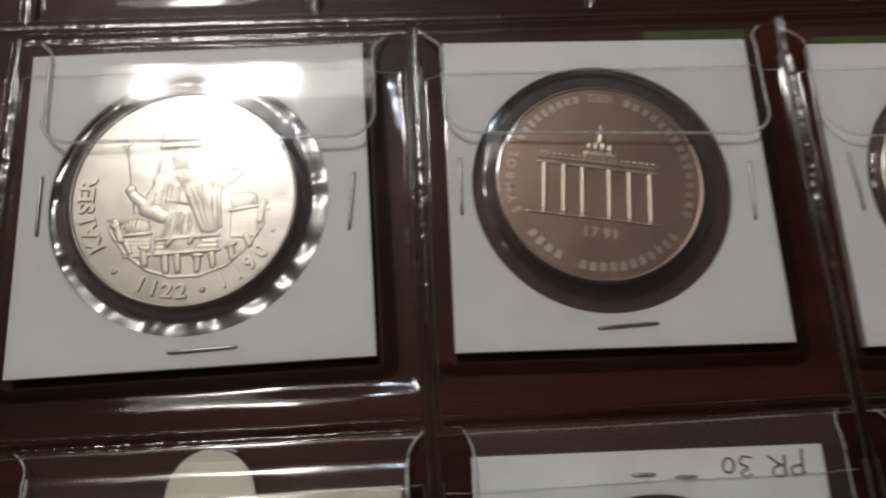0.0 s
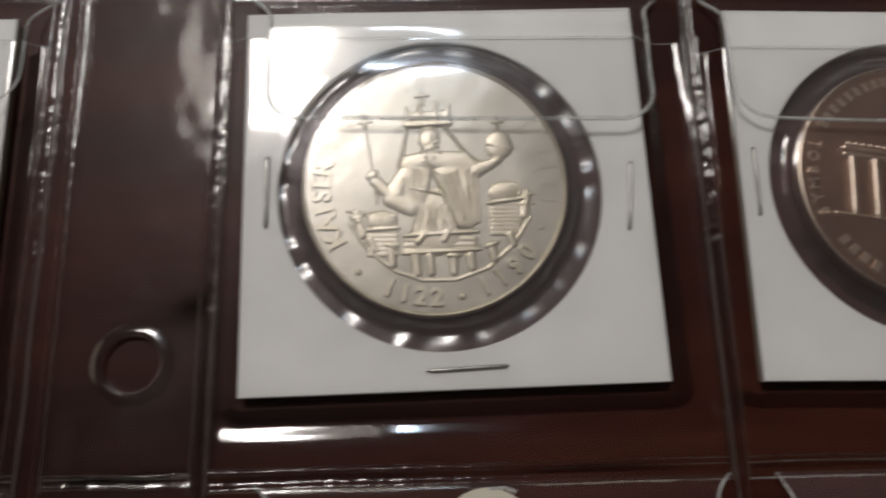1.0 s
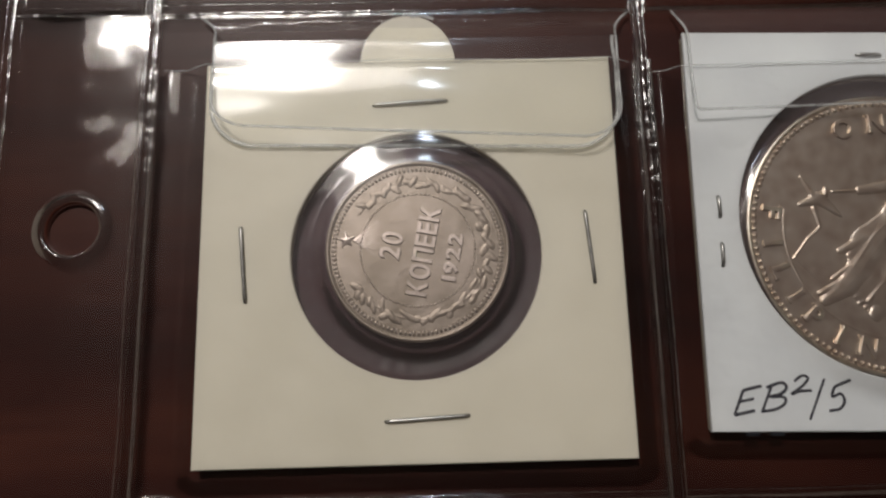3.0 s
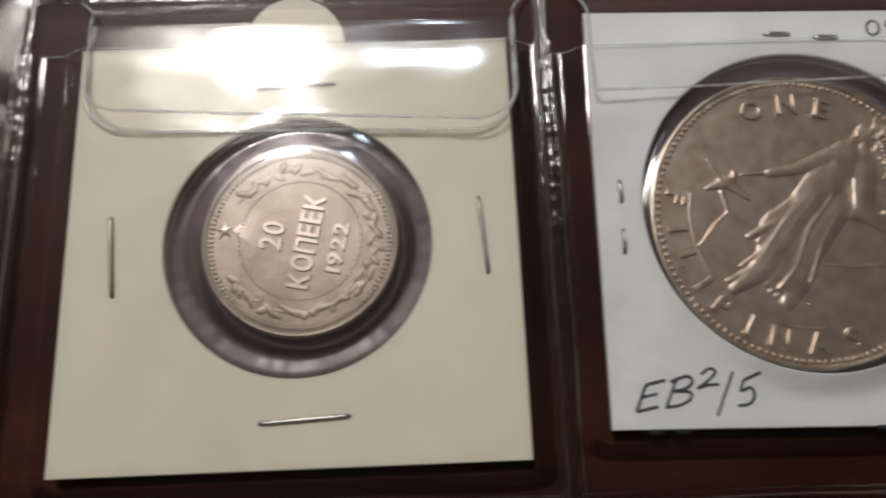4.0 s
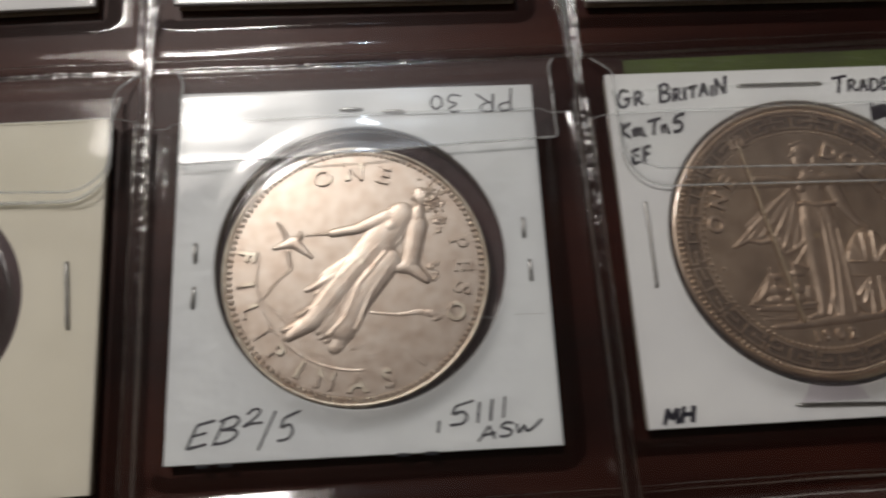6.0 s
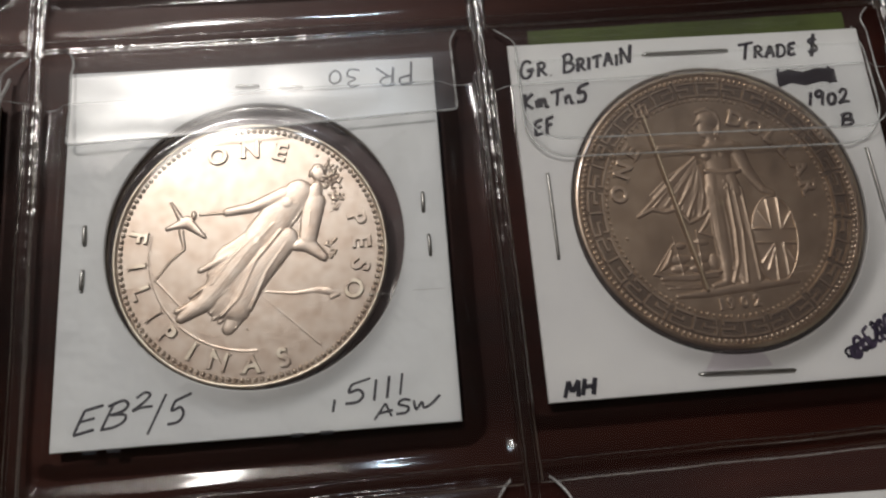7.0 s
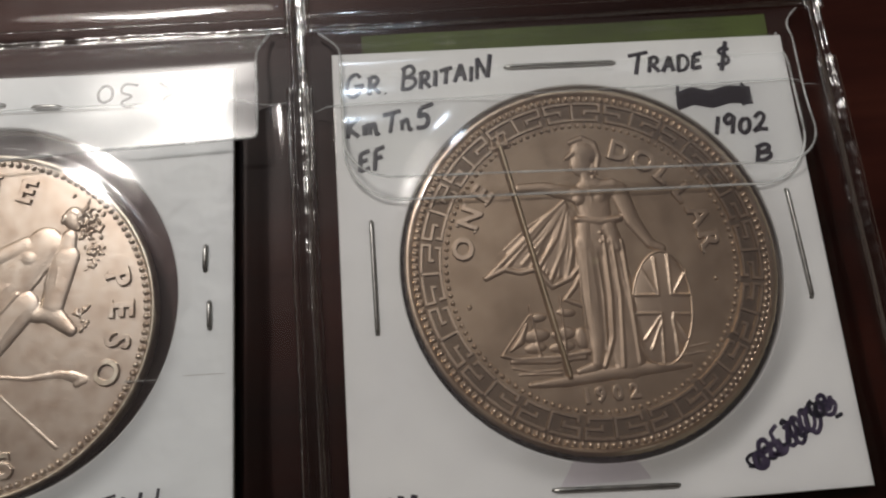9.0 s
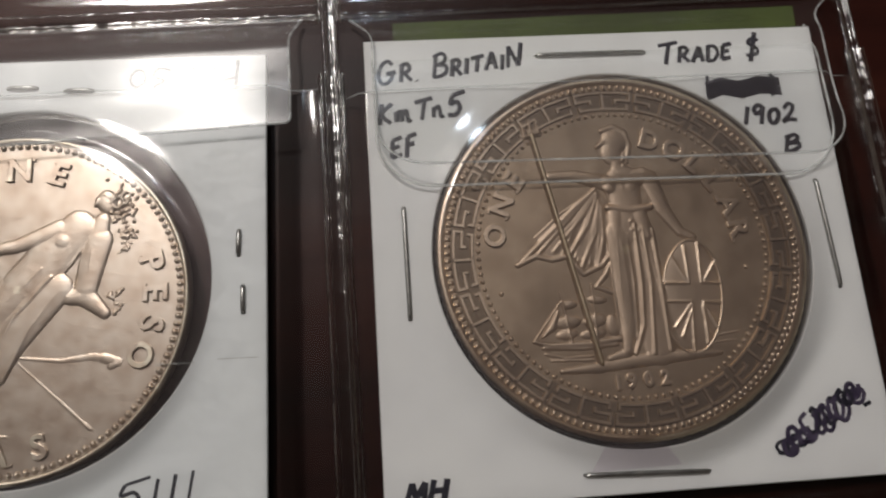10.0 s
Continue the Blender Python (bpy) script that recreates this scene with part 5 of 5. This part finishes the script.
for k in range(9):
    a = radians(-14 + 84 + 6 * 0 - 70 + 3 + (k - 4) * 9)
    star.append(("c", -7.6, 1.2, 0.07, 0.1, -7.6 + 4.2 * math.cos(a), 1.2 + 4.2 * math.sin(a), 0.05, 0.05))
put(kopek, "star_relief", relief_geo(star, z, 0.08), WORN_HI, grow=1.02)
wreath = []
rng = random.Random(5)
for k in range(56):
    a = -2.62 + 5.05 * k / 55 + 0.02
    r0 = 8.25 + rng.uniform(-0.55, 0.55)
    cx, cy = r0 * math.cos(a), r0 * math.sin(a)
    t = math.degrees(a) + 90 + rng.uniform(-60, 60)
    wreath.append(("o", cx, cy, rng.uniform(0.5, 0.95), rng.uniform(0.28, 0.42), t, rng.uniform(0.16, 0.28)))
    b = a + 0.12
    wreath.append(("c", 8.2 * math.cos(a), 8.2 * math.sin(a), 0.13, 0.14, 8.2 * math.cos(b), 8.2 * math.sin(b), 0.13, 0.14))
put(kopek, "wreath_relief", relief_geo(wreath, z, 0.09, 0.4), WORN, grow=1.02)

# bright medal
medal, z = coin("silver_medal", "bright mirror-like silver medal with an enthroned form in relief", A_COIN, 1.9, SILVER, FROST, 0.5, 0.34)
medal.matrix_world = pose(A_COIN[0] * MM, A_COIN[1] * MM, (BACK_Z + 0.38) * MM, 1.2, 0, 0)  # tips a little in its window
put(medal, "lettering", arc_text(spaced("KAISER", 208, 170), 14.0, 3.2, z, 0.25, bold=0.06, bevel=0.07), FROST, smooth=False, grow=1.02)
put(medal, "lettering_bars", joined([arc_bars(158, 92, 9, 14.0, 2.0, z - 0.06, 0.42), arc_bars(84, 80, 1, 14.0, 2.0, z - 0.06, 0.42), arc_bars(72, -14, 10, 14.0, 2.0, z - 0.06, 0.42)]), SILVER, smooth=False, grow=1.02)
put(medal, "numerals", arc_text(spaced("1122", -114, -90) + spaced("1190", -66, -38), 13.9, 3.0, z, 0.25, True, 0.05, 0.07), FROST, smooth=False, grow=1.02)
put(medal, "dot", joined([beads(1, 14.3, 0.5, z, 0.6, radians(a)) for a in (-131, -78)] + [beads(1, 14.0, 0.3, z, 0.6, radians(a)) for a in (-148, -24)]), FROST, grow=1.02)
def rope(x0, y0, x1, y1, n, size, h):
    """A beaded cord in relief."""
    return [("o", x0 + (x1 - x0) * k / n, y0 + (y1 - y0) * k / n, size, size * 0.8, 30, h) for k in range(n + 1)]


def block(x0, x1, y0, y1, h):
    """A flat-topped masonry block in relief, drawn in close courses."""
    n = max(2, int(abs(y1 - y0) / 0.5))
    return [("c", x0, y0 + (y1 - y0) * k / n, 0.42, h, x1, y0 + (y1 - y0) * k / n, 0.42, h) for k in range(n + 1)]


medal_form = (
    # head, beard and crown
    oval(-0.6, 6.0, 1.35, 1.75, 0, 0.66) + limb(0.74, (-0.6, 6.4, 0.3), (-0.7, 5.5, 0.38)) + limb(0.6, (-1.4, 6.7, 0.3), (-0.9, 6.8, 0.25)) + limb(0.6, (-0.3, 6.8, 0.25), (0.3, 6.7, 0.3))
    + curls(-0.7, 4.5, 0.65, 34, 0.3, 0.72, 21) + limb(0.58, (-3.3, 7.9, 0.55), (1.9, 8.2, 0.55)) + limb(0.46, (-3.0, 9.0, 0.6), (1.6, 9.3, 0.6)) + rope(-3.4, 7.7, 2.0, 8.0, 13, 0.22, 0.78)
    + limb(0.6, (-3.2, 8.6, 0.42), (-3.4, 10.4, 0.16)) + limb(0.6, (-1.8, 8.8, 0.42), (-1.8, 10.8, 0.16)) + limb(0.6, (0.2, 9.0, 0.42), (0.3, 10.9, 0.16)) + limb(0.6, (1.6, 9.0, 0.42), (2.0, 10.5, 0.16))
    + limb(0.5, (-1.4, 10.6, 0.2), (-1.4, 12.4, 0.2)) + limb(0.5, (-2.1, 11.7, 0.2), (-0.7, 11.8, 0.2))
    + rope(-3.4, 7.2, -4.3, 2.4, 12, 0.32, 0.62) + rope(1.5, 7.4, 4.9, 2.7, 13, 0.32, 0.62)
    # shoulders, cloak and breast
    + limb(0.52, (-3.4, 2.6, 1.3), (-0.6, 3.4, 1.1), (3.4, 2.8, 1.5), (5.2, 2.0, 1.2)) + limb(0.48, (-2.4, 1.6, 2.0), (-2.6, -2.2, 1.8)) + limb(0.5, (2.6, 1.8, 2.6), (3.6, -4.2, 1.5)) + limb(0.4, (0.2, -3.0, 2.6), (0.0, -6.0, 3.0))
    + rope(-0.8, 3.0, 2.6, -5.2, 20, 0.24, 0.84) + rope(-3.0, -0.4, 0.6, -1.2, 9, 0.22, 0.74)
    # sceptre arm and sceptre
    + limb(0.62, (-3.6, 1.2, 1.2), (-5.2, -1.6, 1.35), (-3.0, -3.0, 1.0)) + limb(0.6, (-5.4, -1.4, 0.9), (-7.4, 0.6, 0.75)) + oval(-7.7, 1.3, 0.85, 0.7, 30, 0.7) + rope(-8.5, 7.6, -7.1, -2.2, 26, 0.17, 0.5)
    + limb(0.5, (-9.3, 8.2, 0.2), (-7.8, 8.4, 0.2)) + limb(0.5, (-8.6, 7.4, 0.22), (-8.7, 9.2, 0.2))
    # orb and the hand under it
    + oval(8.1, 5.1, 1.7, 1.9, 0, 0.56) + rope(6.6, 5.2, 9.6, 4.6, 8, 0.2, 0.7) + limb(0.6, (8.1, 6.8, 0.16), (7.9, 8.8, 0.16)) + limb(0.56, (7.3, 8.1, 0.16), (8.7, 8.2, 0.16)) + limb(0.62, (5.2, 1.9, 0.95), (7.0, 2.6, 0.7)) + oval(7.6, 3.0, 0.9, 0.6, 20, 0.66)
    # towers with ribbed domes beside the seat
    + oval(-6.5, -4.4, 1.9, 1.25, 0, 0.48) + block(-8.0, -4.9, -5.8, -8.6, 0.22) + oval(8.5, -0.9, 2.0, 1.3, 8, 0.48) + block(7.0, 10.2, -2.6, -6.2, 0.22) + limb(0.5, (-8.3, -5.6, 0.26), (-4.6, -5.4, 0.26)) + limb(0.5, (6.6, -2.4, 0.26), (10.6, -1.9, 0.26))
    + limb(0.36, (-9.7, -3.4, 0.5), (-8.9, -6.2, 0.6)) + limb(0.36, (11.3, -1.2, 0.5), (10.9, -4.0, 0.55)) + curls(-9.6, -4.2, 0.6, 12, 0.32, 0.44, 25) + curls(11.2, -1.8, 0.5, 10, 0.3, 0.44, 24)
    # seat and footstool
    + block(-3.6, 4.6, -6.9, -8.3, 0.24) + limb(0.56, (-3.8, -6.4, 0.28), (5.0, -6.0, 0.28)) + limb(0.5, (-3.9, -8.6, 0.26), (5.2, -8.2, 0.26)) + limb(0.62, (-1.4, -6.2, 0.5), (-2.2, -7.2, 0.4)) + limb(0.62, (1.4, -6.0, 0.5), (1.0, -7.0, 0.4))
)
medal_folds = (
    folds(1.6, 2.2, 1.5, 3.6, -4.8, 0.8, 5, 0.26, 0.86) + folds(4.2, 2.0, 0.9, 4.6, -5.4, 0.7, 4, 0.2, 0.8) + folds(-2.4, 2.2, 1.5, -2.6, -2.2, 1.4, 7, 0.17, 0.76) + folds(0.2, -2.4, 2.2, -0.2, -6.4, 2.8, 9, 0.17, 0.66)
    + folds(-4.0, 0.8, 0.9, -5.0, -1.8, 1.0, 5, 0.16, 0.78) + folds(-6.5, -3.3, 1.6, -6.5, -5.2, 1.6, 7, 0.15, 0.6) + folds(8.5, 0.2, 1.6, 8.6, -2.0, 1.6, 7, 0.15, 0.6)
)
put(medal, "robed_relief", relief_geo(medal_form + medal_folds, z, 0.08, 0.46), FROST, "enthroned robed form in low relief", grow=1.02)
castle_form = (
    limb(0.20, (-10.4, -4.8, 0.24), (-8.2, -8.1, 0.24), (-5.1, -10.7, 0.24), (-1.6, -11.9, 0.24), (2.3, -11.9, 0.24), (6.2, -10.5, 0.24), (9.4, -7.6, 0.24), (11.5, -4.3, 0.24)) + limb(0.30, (-5.5, -8.1, 0.56), (-5.3, -9.9, 0.56)) + limb(0.30, (-2.5, -8.9, 0.64), (-2.3, -11.0, 0.56))
    + limb(0.30, (-0.8, -8.9, 0.56), (-0.6, -11.0, 0.48)) + limb(0.30, (2.1, -9.3, 0.56), (2.1, -11.0, 0.48)) + limb(0.30, (4.1, -8.9, 0.56), (4.3, -10.5, 0.48))
    + limb(0.30, (6.8, -8.1, 0.56), (7.0, -9.5, 0.48)) + limb(0.30, (9.0, -6.4, 0.56), (9.4, -7.6, 0.48)) + limb(0.30, (-8.0, -6.8, 0.48), (-7.4, -8.1, 0.48))
    + oval(-2.5, -8.4, 1.04, 0.36, 0, 0.36) + oval(2.1, -8.9, 1.04, 0.36, 0, 0.36) + oval(6.8, -7.6, 0.96, 0.36, 20, 0.36)
    + oval(-5.5, -7.6, 0.96, 0.36, -20, 0.36)
)
put(medal, "castle_relief", relief_geo(castle_form, z, 0.1), FROST, grow=1.02)

# proof coin with a colonnaded gate
gate, z = coin("nickel_coin", "brown-tinted proof coin with a columned gate in relief", B_COIN, 2.05, PROOF, PROOF_HI, 0.45, 0.30)


def slant(x, y):
    return x * 0.985 + y * 0.1, y * 0.985 - x * 0.165


pieces = []
for k, x in enumerate((-8.6, -5.6, -2.7, 1.4, 4.5, 7.7)):
    p, q = slant(x, 1.6), slant(x, -5.6)
    pieces.append(("c", *p, 0.42, 0.34, *q, 0.42, 0.34))
for y, r in ((2.1, 0.3), (3.0, 0.26), (-6.2, 0.2)):
    p, q = slant(-9.6 if y > 0 else -11.2, y), slant(8.8 if y > 0 else 9.2, y)
    pieces.append(("c", *p, r, 0.26, *q, r, 0.26))
for k in range(19):
    p = slant(-9.0 + k * 0.96, 3.7)
    pieces.append(("o", *p, 0.26, 0.26, 0, 0.2))
p, q = slant(-2.2, 4.3), slant(2.4, 4.3)
pieces.append(("c", *p, 0.5, 0.3, *q, 0.5, 0.3))
for x, y, rx, ry in ((-1.6, 5.6, 0.5, 0.8), (-0.5, 5.8, 0.5, 0.9), (0.6, 5.8, 0.5, 0.9), (1.7, 5.6, 0.5, 0.8), (0.2, 7.2, 0.5, 1.2), (0.2, 8.8, 0.28, 0.8)):
    pieces.append(("o", *slant(x, y), rx, ry, -8, 0.34))
put(gate, "gate_relief", relief_geo(pieces, z, 0.1), PROOF_HI)
put(gate, "date", line_text("1791", -3.4, -8.6, z, -9, 2.2, 0.08, 0.03, 0, 0.03, 0.3), PROOF_HI, smooth=False)
put(gate, "lettering", arc_text(spaced("SYMBOL", 197, 158), 13.9, 2.0, z, 0.08, bold=0.02, bevel=0.02), PROOF_HI, smooth=False)
put(gate, "lettering_bars", joined([arc_bars(148, 96, 9, 13.9, 1.3, z), arc_bars(68, -30, 15, 13.9, 1.3, z), arc_bars(-42, -112, 11, 13.7, 1.4, z), arc_bars(-122, -150, 4, 13.7, 1.4, z)]), PROOF_HI, smooth=False)
put(gate, "lettering", arc_text(spaced("DER", 88, 77), 13.9, 2.0, z, 0.08, bold=0.02, bevel=0.02), PROOF_HI, smooth=False)

# coins only partly in view
shiny, z = coin("nickel_coin", "shiny proof coin behind a wrinkled film window", F_COIN, 2.45, PROOF, SILVER, 0.6, 0.3)
put(shiny, "lettering_bars", arc_bars(220, 120, 14, 15.6, 1.5, z), SILVER, smooth=False)
bronze, z = coin("bronze_coin", "golden brown bronze coin with raised lettering", G_COIN, 2.4, BRONZE, BRONZE, 0.6, 0.3)
put(bronze, "lettering_bars", arc_bars(50, -50, 14, 12.6, 1.7, z), BRONZE, smooth=False)
small, z = coin("silver_coin", "plain worn silver coin in a cream card", H_COIN, 2.0, WORN, WORN, 0.6, 0.25)
put(small, "rim_beading", dentils(100, 11.3, 11.8, z, 0.14), WORN)
last, z = coin("silver_coin", "worn silver coin in the lowest visible row", I_COIN, 2.0, WORN, WORN, 0.6, 0.25)
put(last, "rim_beading", dentils(100, 12.8, 13.3, z, 0.14), WORN)
